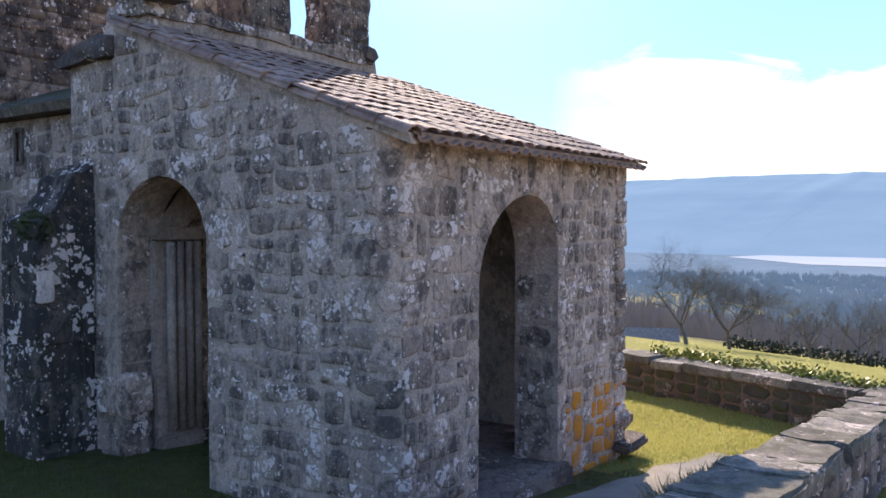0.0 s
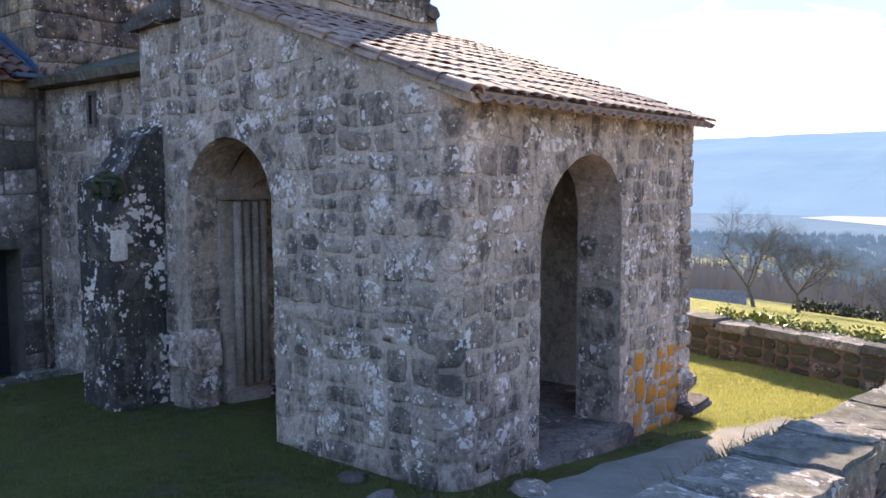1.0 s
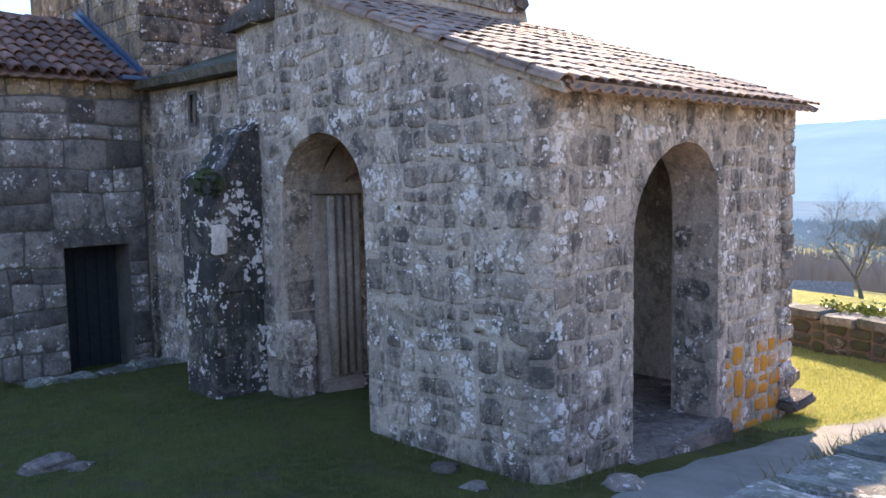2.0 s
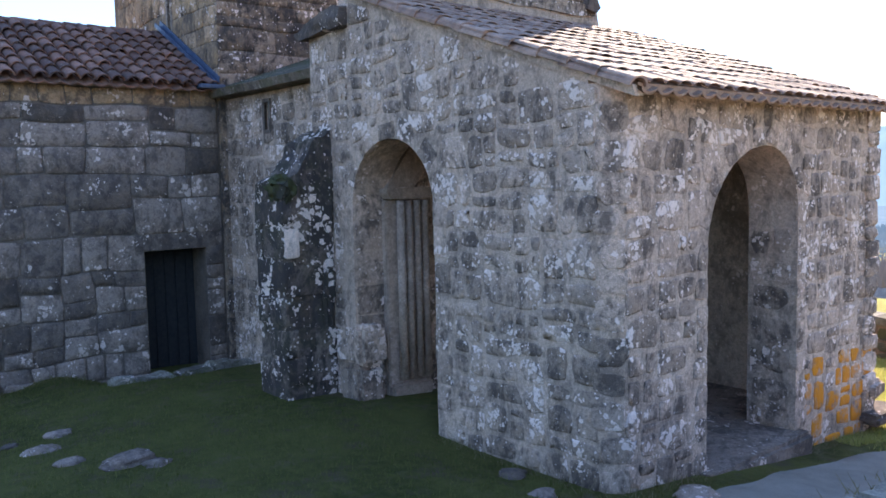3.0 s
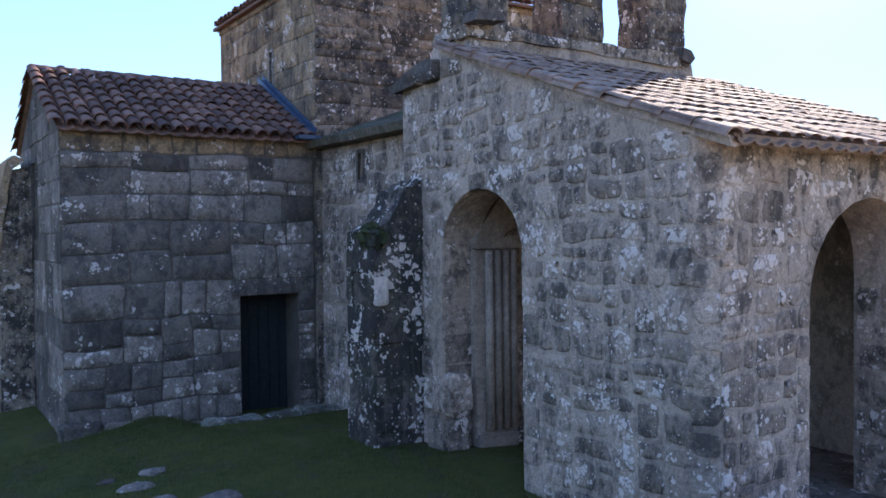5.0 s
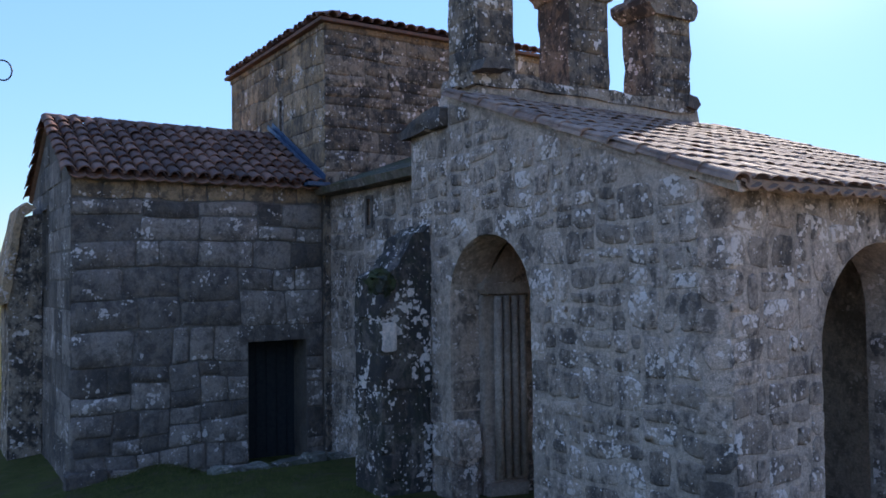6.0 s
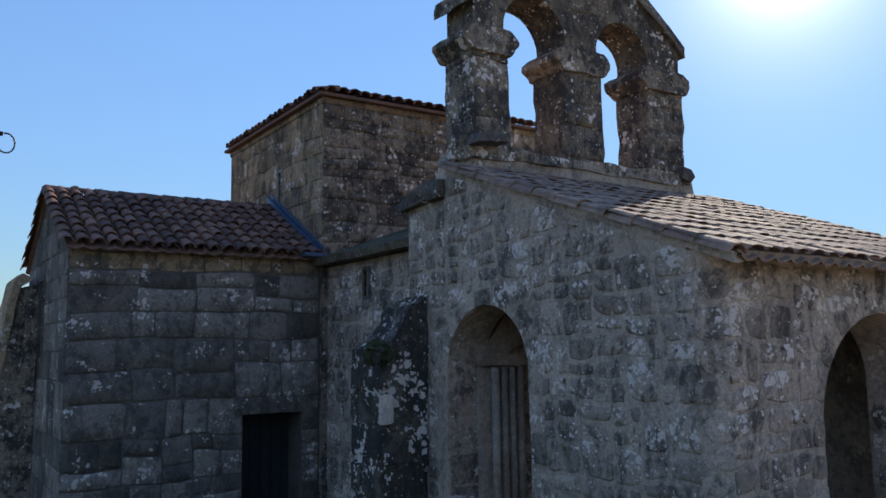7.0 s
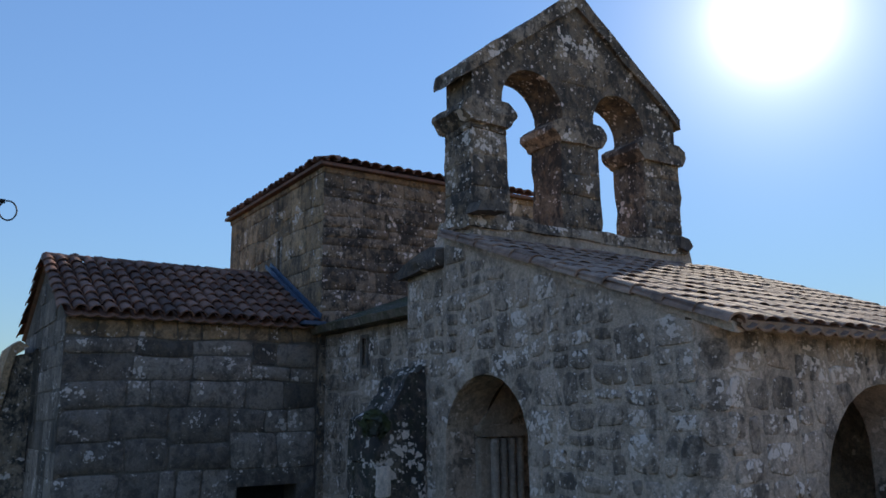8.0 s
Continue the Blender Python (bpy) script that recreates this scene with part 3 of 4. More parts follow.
    for (a, b), (c, d) in zip(outline, outline[1:] + outline[:1]):
        ring += [(a * 0.84 + c * 0.16, b * 0.84 + d * 0.16), (a * 0.16 + c * 0.84, b * 0.16 + d * 0.84)]
    n = len(ring)
    ms, mz = sum(p[0] for p in ring) / n, sum(p[1] for p in ring) / n
    tight = []
    for i, (a, b) in enumerate(ring):
        t = Vector((ring[(i + 1) % n][0] - ring[i - 1][0], ring[(i + 1) % n][1] - ring[i - 1][1]))
        t = t.normalized() if t.length > 1e-6 else Vector((1, 0))
        g = gap * rng.uniform(0.3, 0.8)
        tight.append((a - t.y * g - ms, b + t.x * g - mz))
    hubs = rng.uniform(-0.2, 0.2), rng.uniform(-0.2, 0.2)
    tip, roll = rng.uniform(-0.35, 0.35) * proud, rng.uniform(-0.35, 0.35) * proud
    size = max(abs(a) for a, b in tight) + 0.01
    verts = [(a, b, 0.05) for a, b in tight] + [(a, b, -0.35 * proud) for a, b in tight]
    k = 1 - min(0.16, 0.02 / size)
    verts += [(a * k, b * k, -proud * rng.uniform(0.85, 1.1) + (tip * a + roll * b) / size) for a, b in tight]
    verts.append((hubs[0] * size * 0.4, 0.0, -proud * rng.uniform(1.0, 1.3)))
    faces = [(k * n + i, k * n + (i + 1) % n, (k + 1) * n + (i + 1) % n, (k + 1) * n + i) for k in range(2) for i in range(n)]
    faces += [(2 * n + i, 2 * n + (i + 1) % n, 3 * n) for i in range(n)]
    if axis == "y":
        verts = [(a, d, b) for a, b, d in verts]
    else:
        verts, faces = [(d, a, b) for a, b, d in verts], [f[::-1] for f in faces]
    me = bpy.data.meshes.new(name)
    me.from_pydata(verts, [], faces)
    me.materials.append(material)
    for p in me.polygons:
        p.use_smooth = True
    ob = new(name, me)
    ob.parent = parent
    ob.location = (ms, plane, mz) if axis == "y" else (plane, ms, mz)
    return ob


def clipped(outline, px, pz, nx_, nz_):
    """The part of a convex outline on the near side of the line through p with normal n."""
    keep = []
    for (a, b), (c, d) in zip(outline, outline[1:] + outline[:1]):
        u, v = (a - px) * nx_ + (b - pz) * nz_, (c - px) * nx_ + (d - pz) * nz_
        if u <= 0:
            keep.append((a, b))
        if u * v < 0:
            f = u / (u - v)
            keep.append((a + (c - a) * f, b + (d - b) * f))
    return keep


def rubble(pick, parent, axis, plane, s0, s1, z0, top, hole, proud, gap, wmax, hmax):
    """Rough-squared rubble: blunt stones of many sizes, up to top(s) and round the hole, with wide joints."""
    todo, slots = [(s0, s1, z0, max(top(s0), top(s1)))], []
    while todo:
        a, b, c, d = todo.pop()
        w, h = b - a, d - c
        if h > hmax * rng.uniform(0.6, 1.1) and (h / hmax > w / wmax or w < wmax * 0.6):
            t = c + h * rng.uniform(0.36, 0.64)
            todo += [(a, b, c, t), (a, b, t, d)]
        elif w > wmax * rng.uniform(0.55, 1.1):
            t = a + w * rng.uniform(0.36, 0.64)
            todo += [(a, t, c, d), (t, b, c, d)]
        else:
            slots.append((a, b, c, d))
    for a, b, c, d in slots:
        ms, mz = (a + b) / 2, (c + d) / 2
        if mz > top(ms) - 0.03 or hole(ms, mz, 0.18):
            continue
        outline = []
        for u, v in ((-1, -1), (0.1, -1), (1, -1), (1, 0.1), (1, 1), (-0.1, 1), (-1, 1), (-1, -0.1)):
            f = rng.uniform(0.76, 0.97) if abs(u * v) == 1 else rng.uniform(0.94, 1.03)
            p, q = grain_warp(ms + u * f * (b - a) / 2, mz + v * f * (d - c) / 2)
            outline.append((min(max(p, s0), s1), q))
        outline = clipped(outline, s0, top(s0), (top(s0) - top(s1)) / (s1 - s0), 1.0)
        fitted = []
        for p, q in outline:
            f = 0.1
            while f < 0.99 and not hole(ms + (p - ms) * (f + 0.05), mz + (q - mz) * (f + 0.05), 0.16):
                f += 0.05
            p, q = ms + (p - ms) * f, mz + (q - mz) * f
            if not fitted or math.hypot(p - fitted[-1][0], q - fitted[-1][1]) > 0.02:
                fitted.append((p, q))
        if len(fitted) > 3:
            poly_stone(pick(ms, mz), parent, axis, plane, fitted, proud * rng.uniform(0.4, 1.6), gap * rng.uniform(0.6, 1.6))


def lay_blocks(material, parent, axis, plane, s0, s1, z0, z1, wmax, hmax, proud, gap, name="stone"):
    """Squared blocks of uneven size: the face is cut again and again until the pieces are small enough."""
    todo = [(s0, s1, z0, z1)]
    while todo:
        a, b, c, d = todo.pop()
        w, h = b - a, d - c
        if h > hmax and (h / hmax > w / wmax or w < wmax * 0.8):
            t = c + h * rng.uniform(0.36, 0.64)
            todo += [(a, b, c, t), (a, b, t, d)]
        elif w > wmax * rng.uniform(0.6, 1.15) and w > 0.3:
            t = a + w * rng.uniform(0.36, 0.64)
            todo += [(a, t, c, d), (t, b, c, d)]
        else:
            rect = [(a, c), ((a + b) / 2, c), (b, c), (b, (c + d) / 2), (b, d), ((a + b) / 2, d), (a, d), (a, (c + d) / 2)]
            free = [grain_warp(u, v) for u, v in rect]
            free = [(u if s0 + 0.02 < q[0] < s1 - 0.02 else q[0], v) for q, (u, v) in zip(rect, free)]
            poly_stone(material, parent, axis, plane, free, proud * rng.uniform(0.3, 1.7), gap * rng.uniform(0.6, 1.6), name)


def courses(material, parent, axis, plane, s0, s1, z0, z1, heights, wmax, proud, gap):
    """Blocks in rough courses, some of them split again."""
    z = z0
    while z < z1 - 0.05:
        h = rng.uniform(*heights)
        if z + h > z1 - 0.14:
            h = z1 - z
        lay_blocks(material, parent, axis, plane, s0, s1, z, z + h, wmax * rng.uniform(0.75, 1.25), min(h * 1.01, 0.50) * rng.choice((1.0, 1.0, 0.8)), proud, gap)
        z += h


def ring_stones(meshes, parent, axis, plane, rim, depth, width, proud):
    """Stones round an opening's rim, a little uneven into the gap."""
    pts = [Vector((s, z)) for s, z in rim]
    run, need = 0.0, width / 2
    for p, q in zip(pts, pts[1:]):
        seg = (q - p).length
        t = (q - p).normalized() if seg > 0 else Vector((1, 0))
        while run + seg >= need:
            at = p + t * (need - run)
            nrm = Vector((t.y, -t.x))
            dd = depth * rng.uniform(0.75, 1.25)
            c = at + nrm * (dd / 2 - rng.uniform(-0.006, 0.010))
            ang = math.degrees(math.atan2(t.y, t.x))
            w_ = width * rng.uniform(0.8, 1.0)
            ob = new("arch_stone", rng.choice(meshes))
            ob.parent = parent
            base = Matrix.Translation((c.x, plane, c.y)) if axis == "y" else Matrix.Translation((plane, c.x, c.y)) @ pose(0, 0, 0, 0, 0, -90)
            if axis == "x":
                ang = 180 - ang
            ob.matrix_world = base @ pose(0, 0, 0, 0, -ang, 0) @ Matrix.Diagonal((w_, proud * rng.uniform(0.6, 1.4), dd, 1))
            need += width * rng.uniform(0.8, 1.35)
        run += seg


def build_masonry():
    rubble(lambda u, v: STONE, wall_side, "x", XA, YB + 0.14, YG, -0.45, lambda u: roof_z(u) - 0.10, hole_a, 0.008, 0.026, 0.54, 0.38)
    rubble(lambda u, v: ORANGE if u > 7.95 and v < 0.40 and (u < 8.5 or u > 8.62) else STONE, wall_front, "y", YB + 0.003, XA + 0.14, XR - 0.02, -0.75, lambda u: roof_z(YB) - 0.10, hole_b, 0.008, 0.026, 0.52, 0.37)
    z = -0.55
    while z < 2.85:
        h = rng.uniform(0.16, 0.30)
        set_stone(RUB_S if rng.random() < 0.5 else RUBBLE, wall_front, "y", YB + 0.003, XR - 0.13 + rng.uniform(-0.03, 0.035), z + h / 2, rng.uniform(0.26, 0.34), h - 0.01, 0.035, rng.uniform(-4, 4), "quoin")
        z += h
    ring_stones(RUBBLE, wall_front, "y", YB + 0.003, front_rim, 0.20, 0.25, 0.013)
    ring_stones(RUB_S, wall_side, "x", XA, side_rim, 0.20, 0.30, 0.012)
    lay(RUBBLE, wall_front, "x", ARCH_B[1] - 0.002, YB + 0.05, YB + 0.52, -0.25, lambda s: 1.9, (0.22, 0.36), (0.2, 0.5), 0.012, 0.03, 0.95, None, 0.1)
    rubble(lambda u, v: STONE, gable_wall, "x", XA, YG + 0.01, 8.4, -0.3, lambda u: 3.99, hole_a, 0.008, 0.026, 0.52, 0.40)
    lay(RUB_S, gable_wall, "y", YG, XA + 0.02, XR - 0.6, -0.2, lambda s: 3.9, (0.28, 0.40), (0.4, 0.6), 0.010, 0.015, 0.95, None, 0.03)
    dl, dr, dt = DOOR
    courses(ASHLAR, arm_front, "y", WY0, WX0, dl, -0.75, dt + 0.24, (0.75, 1.2), 0.8, 0.014, 0.018)
    courses(ASHLAR, arm_front, "y", WY0, dr, WX1 - 0.02, -0.4, dt + 0.24, (0.35, 0.5), 0.4, 0.010, 0.010)
    set_stone(CUT, arm_front, "y", WY0, dl + 0.32, dt + 0.12, 0.92, 0.23, 0.016, 0, "lintel")
    set_stone(CUT, arm_front, "y", WY0, dr + 0.04, dt + 0.12, 0.46, 0.23, 0.012, 0, "lintel")
    courses(ASHLAR, arm_front, "y", WY0, WX0, WX1 - 0.02, dt + 0.245, 3.46, (0.8, 0.95), 0.95, 0.013, 0.016)
    courses(OCHRE, arm_front, "y", WY0, WX0, WX1 - 0.02, 3.47, 3.72, (0.26, 0.27), 0.62, 0.008, 0.014)
    lay(CUT, arm_gable, "x", WX0 + 0.003, WY0 + 0.01, WY1, -0.9, lambda s: 3.70 + 0.52 * (min(s - WY0, WY1 - s)), (0.30, 0.42), (0.4, 0.8), 0.014, 0.014, 1.0, lambda s, z, m: 13.44 < s < 14.04 and 2.22 < z < 3.52, 0.03, 1.0)
    courses(OCHRE, tower_body, "x", TX0, TY0, 12.95, 3.6, 6.15, (0.26, 0.45), 0.75, 0.010, 0.009)
    courses(OCHRE, tower_body, "x", TX0, 13.13, TY1, 4.0, 6.15, (0.26, 0.45), 0.75, 0.010, 0.009)
    courses(OCHRE, tower_body, "x", TX0, 12.95, 13.13, 5.43, 6.15, (0.3, 0.4), 0.3, 0.010, 0.009)
    courses(TOWER, tower_body, "y", TY0, TX0 - 0.01, TX1, 3.6, 6.15, (0.26, 0.45), 0.8, 0.010, 0.009)
    for (a, b), pier in zip(PIERS, piers):
        courses(TOWER, pier, "y", Y0, a + 0.005, b - 0.005, 4.75, 5.93, (0.26, 0.42), 0.6, 0.012, 0.012)
    courses(TOWER, piers[0], "x", PIERS[0][0], Y0 + 0.005, Y1 - 0.005, 4.75, 5.93, (0.26, 0.42), 0.6, 0.012, 0.012)
    bells = lambda s, z, m: any(abs(s - c_) < h_ + 0.07 and (z < 6.24 or (s - c_) ** 2 + (z - 6.24) ** 2 < (h_ + 0.08) ** 2) for c_, h_ in ((7.915, 0.42), (6.395, 0.44)))
    lay(CUT_T, pediment, "y", Y0 + 0.005, 5.45, 8.95, 6.18, lambda s: 7.84 - 0.74 * abs(s - 7.19), (0.2, 0.32), (0.28, 0.55), 0.010, 0.012, 1.0, bells, 0.03)
    rubble(lambda u, v: STONE, nave_wall, "x", 5.3, 8.45, 11.38, -0.5, lambda u: 3.58, lambda u, v, g: 9.99 < u < 10.11 and 3.1 < v < 3.46, 0.007, 0.016, 0.9, 0.5)
    lay(RUB_B, butt_body, "y", 8.0, 4.36, 5.0, -0.2, lambda s: 2.3 + 0.55 * (s - 4.35) / 0.65, (0.25, 0.4), (0.25, 0.5), 0.02, 0.02, 0.9, lambda s, z, m: 4.33 < s < 4.6 and 1.55 < z < 1.88, 0.1, 1.0)
    lay(RUB_B, butt_body, "x", 4.35, 8.0, 8.62, -0.2, lambda s: 2.3, (0.25, 0.4), (0.3, 0.62), 0.02, 0.02, 0.9, None, 0.1, 1.0)


# ---- roof tiles ----
def tile_mesh(material, length=0.43, r0=0.094, r1=0.068, thick=0.017, n=8):
    """A curved cover tile lying along +y, its wide end at y = 0."""
    bm = bmesh.new()
    rings = []
    for y, r in ((0.0, r0), (length, r1)):
        for rr in (r, r - thick):
            rings.append([bm.verts.new((rr * math.cos(math.pi * i / n), y, rr * 0.86 * math.sin(math.pi * i / n))) for i in range(n + 1)])
    o0, i0, o1, i1 = rings
    for i in range(n):
        for a, b in ((o0, o1), (i1, i0), (i0, o0), (o1, i1)):
            bm.faces.new((a[i], a[i + 1], b[i + 1], b[i]))
    for i in (0, n):
        bm.faces.new((o0[i], o1[i], i1[i], i0[i]))
    me = bpy.data.meshes.new("cover_tile")
    bmesh.ops.recalc_face_normals(bm, faces=bm.faces[:])
    bm.to_mesh(me)
    bm.free()
    me.materials.append(material)
    return me


COVER, OLD_COVER, VERGE_COVER = tile_mesh(TILE), tile_mesh(OLD_TILE), tile_mesh(RED_TILE)


def tile_field(parent, frame_m, width, length, pitch=0.195, show=0.335, first=0.0, skip=None, name="cover_tile", squat=1.0, lean=-3.4, loose=0.03, mesh=None):
    """Cover tiles in columns up a slope: frame_m takes x along the eave, y up the slope, z off it."""
    cols = max(1, round(width / pitch))
    for c in range(cols + 1):
        off = rng.uniform(-loose, loose)
        for k in range(int(math.ceil(length / show))):
            y = k * show + off + first
            x = c * width / cols
            if y + 0.40 > length + 0.06 or (skip and skip(x, y)):
                continue
            ob = new(name, mesh or COVER)
            ob.parent = parent
            ob.matrix_world = frame_m @ pose(x + rng.uniform(-0.008, 0.008), y, 0.042 + rng.uniform(-0.004, 0.006), lean + rng.uniform(-1.2, 1.2), rng.uniform(-4, 4), rng.uniform(-2.2, 2.2)) @ Matrix.Diagonal((1, 1, squat, 1))


def pan_sheet(width, length, pitch=0.195):
    """The channel tiles between the covers, as one rippled sheet with thickness."""
    cols = max(1, round(width / pitch))
    p = width / cols
    bm = bmesh.new()
    prof = []
    for c in range(cols):
        for i in range(6):
            u = i / 6
            prof.append((c * p + u * p, 0.012 - 0.035 * math.sin(math.pi * u)))
    prof.append((width, 0.015))
    lines = []
    for y in (-0.03, length):
        lines.append([bm.verts.new((x, y, z)) for x, z in prof])
        lines.append([bm.verts.new((x, y, z - 0.02)) for x, z in prof])
    a, b, c2, d = lines
    for i in range(len(prof) - 1):
        bm.faces.new((a[i], a[i + 1], c2[i + 1], c2[i]))
        bm.faces.new((b[i], b[i + 1], d[i + 1], d[i]))
        bm.faces.new((a[i], a[i + 1], b[i + 1], b[i]))
        bm.faces.new((c2[i], c2[i + 1], d[i + 1], d[i]))
    return bm


def slope_frame(p, along, up):
    x, y = Vector(along).normalized(), Vector(up).normalized()
    z = x.cross(y)
    m = Matrix((x, y, z)).transposed().to_4x4()
    return Matrix.Translation(p) @ m


# porch roof
porch_roof = empty("porch_roof", "lean-to roof of weathered clay barrel tiles", "tiled roof")
PX0, PX1 = 5.02, 9.72
up = Vector((0, YG - 3.78, roof_z(YG) - roof_z(3.78)))
m = slope_frame((PX0, 3.78, roof_z(3.78) - 0.015), (1, 0, 0), up)
sheet = part("channel_tiles", pan_sheet(PX1 - PX0, up.length), OLD_TILE, porch_roof)
sheet.matrix_world = m
deck = prism([(3.86, roof_z(3.86) - 0.066), (3.86, roof_z(3.86) - 0.05), (YG - 0.01, roof_z(YG) - 0.05), (YG - 0.01, roof_z(YG) - 0.066)], "x", PX0 + 0.05, PX1 - 0.02)
part("eave_board", deck, EAVEWOOD, porch_roof, "weathered boards under the tiles")
tile_field(porch_roof, m, PX1 - PX0, up.length, squat=0.45, lean=-1.2, loose=0.008, mesh=OLD_COVER)
verge = prism([(3.80, roof_z(3.80) - 0.085), (3.80, roof_z(3.80) - 0.01), (YG - 0.01, roof_z(YG) - 0.01), (YG - 0.01, roof_z(YG) - 0.085)], "x", 4.985, 5.10)
part("verge_mortar", roughen(verge, 0.12, 0.022, 8), MORTAR, porch_roof, "grey mortar bedding the verge tiles")
for k in range(12):
    ob = new("verge_tile", VERGE_COVER)
    ob.parent = porch_roof
    ob.matrix_world = m @ pose(0.005 + rng.uniform(-0.012, 0.012), k * 0.335 + rng.uniform(-0.015, 0.015), 0.0 + rng.uniform(-0.004, 0.006), -1.6 + rng.uniform(-0.6, 0.6), rng.uniform(-8, 2), rng.uniform(-2.5, 2.5)) @ Matrix.Diagonal((1.15, 1, 0.95, 1))
bed = prism([(3.80, roof_z(3.8) - 0.06), (3.80, roof_z(3.8) + 0.012), (3.95, roof_z(3.95) + 0.02), (3.95, roof_z(3.95) - 0.05)], "x", PX0 + 0.02, PX1 - 0.01)
part("mortar_bed", roughen(bed, 0.1, 0.008, 3), TILEBED, porch_roof, "reddish mortar closing the tile ends")

# roof of the side arm
arm_roof = empty("arm_roof", "gable roof of dark red clay barrel tiles", "tiled roof")
AX0, AX1, RY, RZ = 1.66, TX0 - 0.01, 13.4, 4.79
for sgn, y_eave in ((1, WY0 - 0.14), (-1, WY1 + 0.14)):
    up = Vector((0, RY - y_eave, RZ - 3.74))
    m = slope_frame((AX0, y_eave, 3.74), (1, 0, 0), up) if sgn > 0 else slope_frame((AX1, y_eave, 3.74), (-1, 0, 0), up)
    sheet = part("channel_tiles", pan_sheet(AX1 - AX0, up.length), TILE, arm_roof)
    sheet.matrix_world = m
    if sgn > 0:
        tile_field(arm_roof, m, AX1 - AX0 - 0.1, up.length, show=0.29, lean=-3.8, loose=0.012)
    else:
        tile_field(arm_roof, m, AX1 - AX0, up.length, skip=lambda x, y: x < AX1 - AX0 - 0.5)
deck = prism([(WY0 - 0.06, 3.705), (WY0 - 0.06, 3.735), (RY, 4.75), (WY1 + 0.06, 3.735), (WY1 + 0.06, 3.705), (RY, 4.71)], "x", WX0 + 0.02, AX1)
part("eave_board", deck, EAVEWOOD, arm_roof)
for k in range(11):
    ob = new("ridge_tile", COVER)
    ob.parent = arm_roof
    ob.matrix_world = pose(AX0 - 0.02 + k * 0.345, RY, RZ + 0.015, 0, -1.5, -90) @ Matrix.Diagonal((1.15, 1, 1.0, 1))

# roof of the tower
tower_roof = empty("tower_roof", "low hipped roof of clay barrel tiles", "tiled roof")
ex, ey, EZ = TX0 - 0.11, TY0 - 0.11, 6.25
fx, fy = TX1 + 0.11, TY1 + 0.11
cx, cy, CZ = (ex + fx) / 2, (ey + fy) / 2, 7.0
bm = bmesh.new()
low = [bm.verts.new(p) for p in ((ex, ey, EZ), (fx, ey, EZ), (fx, fy, EZ), (ex, fy, EZ))]
high = [bm.verts.new((v.co.x, v.co.y, EZ + 0.05)) for v in low]
peak = bm.verts.new((cx, cy, CZ))
bm.faces.new(low)
for i in range(4):
    bm.faces.new((low[i], low[(i + 1) % 4], high[(i + 1) % 4], high[i]))
    bm.faces.new((high[i], high[(i + 1) % 4], peak))
part("roof_deck", bm, TILE, tower_roof)
up = Vector((0, cy - ey, CZ - EZ - 0.05))
hip = lambda x, y: x < y + 0.16 or x > (fx - ex) - y - 0.16
tile_field(tower_roof, slope_frame((ex, ey, EZ + 0.045), (1, 0, 0), up), fx - ex, 1.2, skip=hip)
up = Vector((cx - ex, 0, CZ - EZ - 0.05))
tile_field(tower_roof, slope_frame((ex, fy, EZ + 0.045), (0, -1, 0), up), fy - ey, 1.2, skip=hip)
for k in range(2):
    d = Vector((cx - ex, cy - ey, CZ - EZ - 0.05)).normalized()
    ob = new("hip_tile", COVER)
    ob.parent = tower_roof
    ob.matrix_world = Matrix.Translation(Vector((ex + 0.03, ey + 0.03, EZ + 0.06)) + d * 0.36 * k) @ d.to_track_quat("Y", "Z").to_matrix().to_4x4() @ Matrix.Diagonal((0.9, 1, 0.8, 1))
part("soffit_cornice", box(TX0 - 0.025, TX1 + 0.025, TY0 - 0.025, TY1 + 0.025, 6.15, 6.245, 0.012), OCHRE, tower, "ochre stone cornice under the tiles")

# blue metal flashing where the arm's roof meets the tower
flash = empty("roof_flashing", "blue painted metal flashing beside the tiles", "flashing")
f0, f1 = Vector((TX0 - 0.065, 11.28, 3.83)), Vector((TX0 - 0.065, 13.42, 4.96))
d = f1 - f0
strip = box(-0.035, 0.035, 0, d.length, -0.012, 0.012, 0.005)
add_box(strip, -0.045, -0.03, 0, d.length, -0.01, 0.055)
add_box(strip, 0.03, 0.042, 0, d.length, -0.01, 0.10)
ob = part("strip", strip, LEAD, flash)
ob.matrix_world = Matrix.Translation(f0) @ d.to_track_quat("Y", "Z").to_matrix().to_4x4()
part("spout", box(4.86, 5.22, 11.12, 11.30, 3.74, 3.80, 0.01), LEAD, flash)

# fluted jamb shafts inside the porch
jamb = empty("jamb_shafts", "cluster of slender pale granite shafts with a moulded capital", "column")
for k in range(4):
    bm = bmesh.new()
    bmesh.ops.create_cone(bm, cap_ends=True, segments=16, radius1=0.052, radius2=0.049, depth=2.05, matrix=Matrix.Translation((5.56 + 0.113 * k, YG - 0.13, 1.13)))
    part("shaft", bm, SHAFT, jamb, smooth=True)
part("pilaster", roughen(box(5.38, 5.99, YG - 0.09, YG + 0.0, -0.28, 2.17, 0.015), 0.3, 0.012, 4), SHAFT, jamb)
part("capital", roughen(prism([(5.39, 2.18), (5.35, 2.24), (5.35, 2.30), (6.0, 2.30), (6.0, 2.24), (5.96, 2.18)], "y", YG - 0.17, YG + 0.0), 0.2, 0.01, 2), SHAFT, jamb)
part("base", roughen(box(5.38, 5.97, YG - 0.16, YG, -0.3, 0.06, 0.03), 0.2, 0.015, 2), SHAFT, jamb)
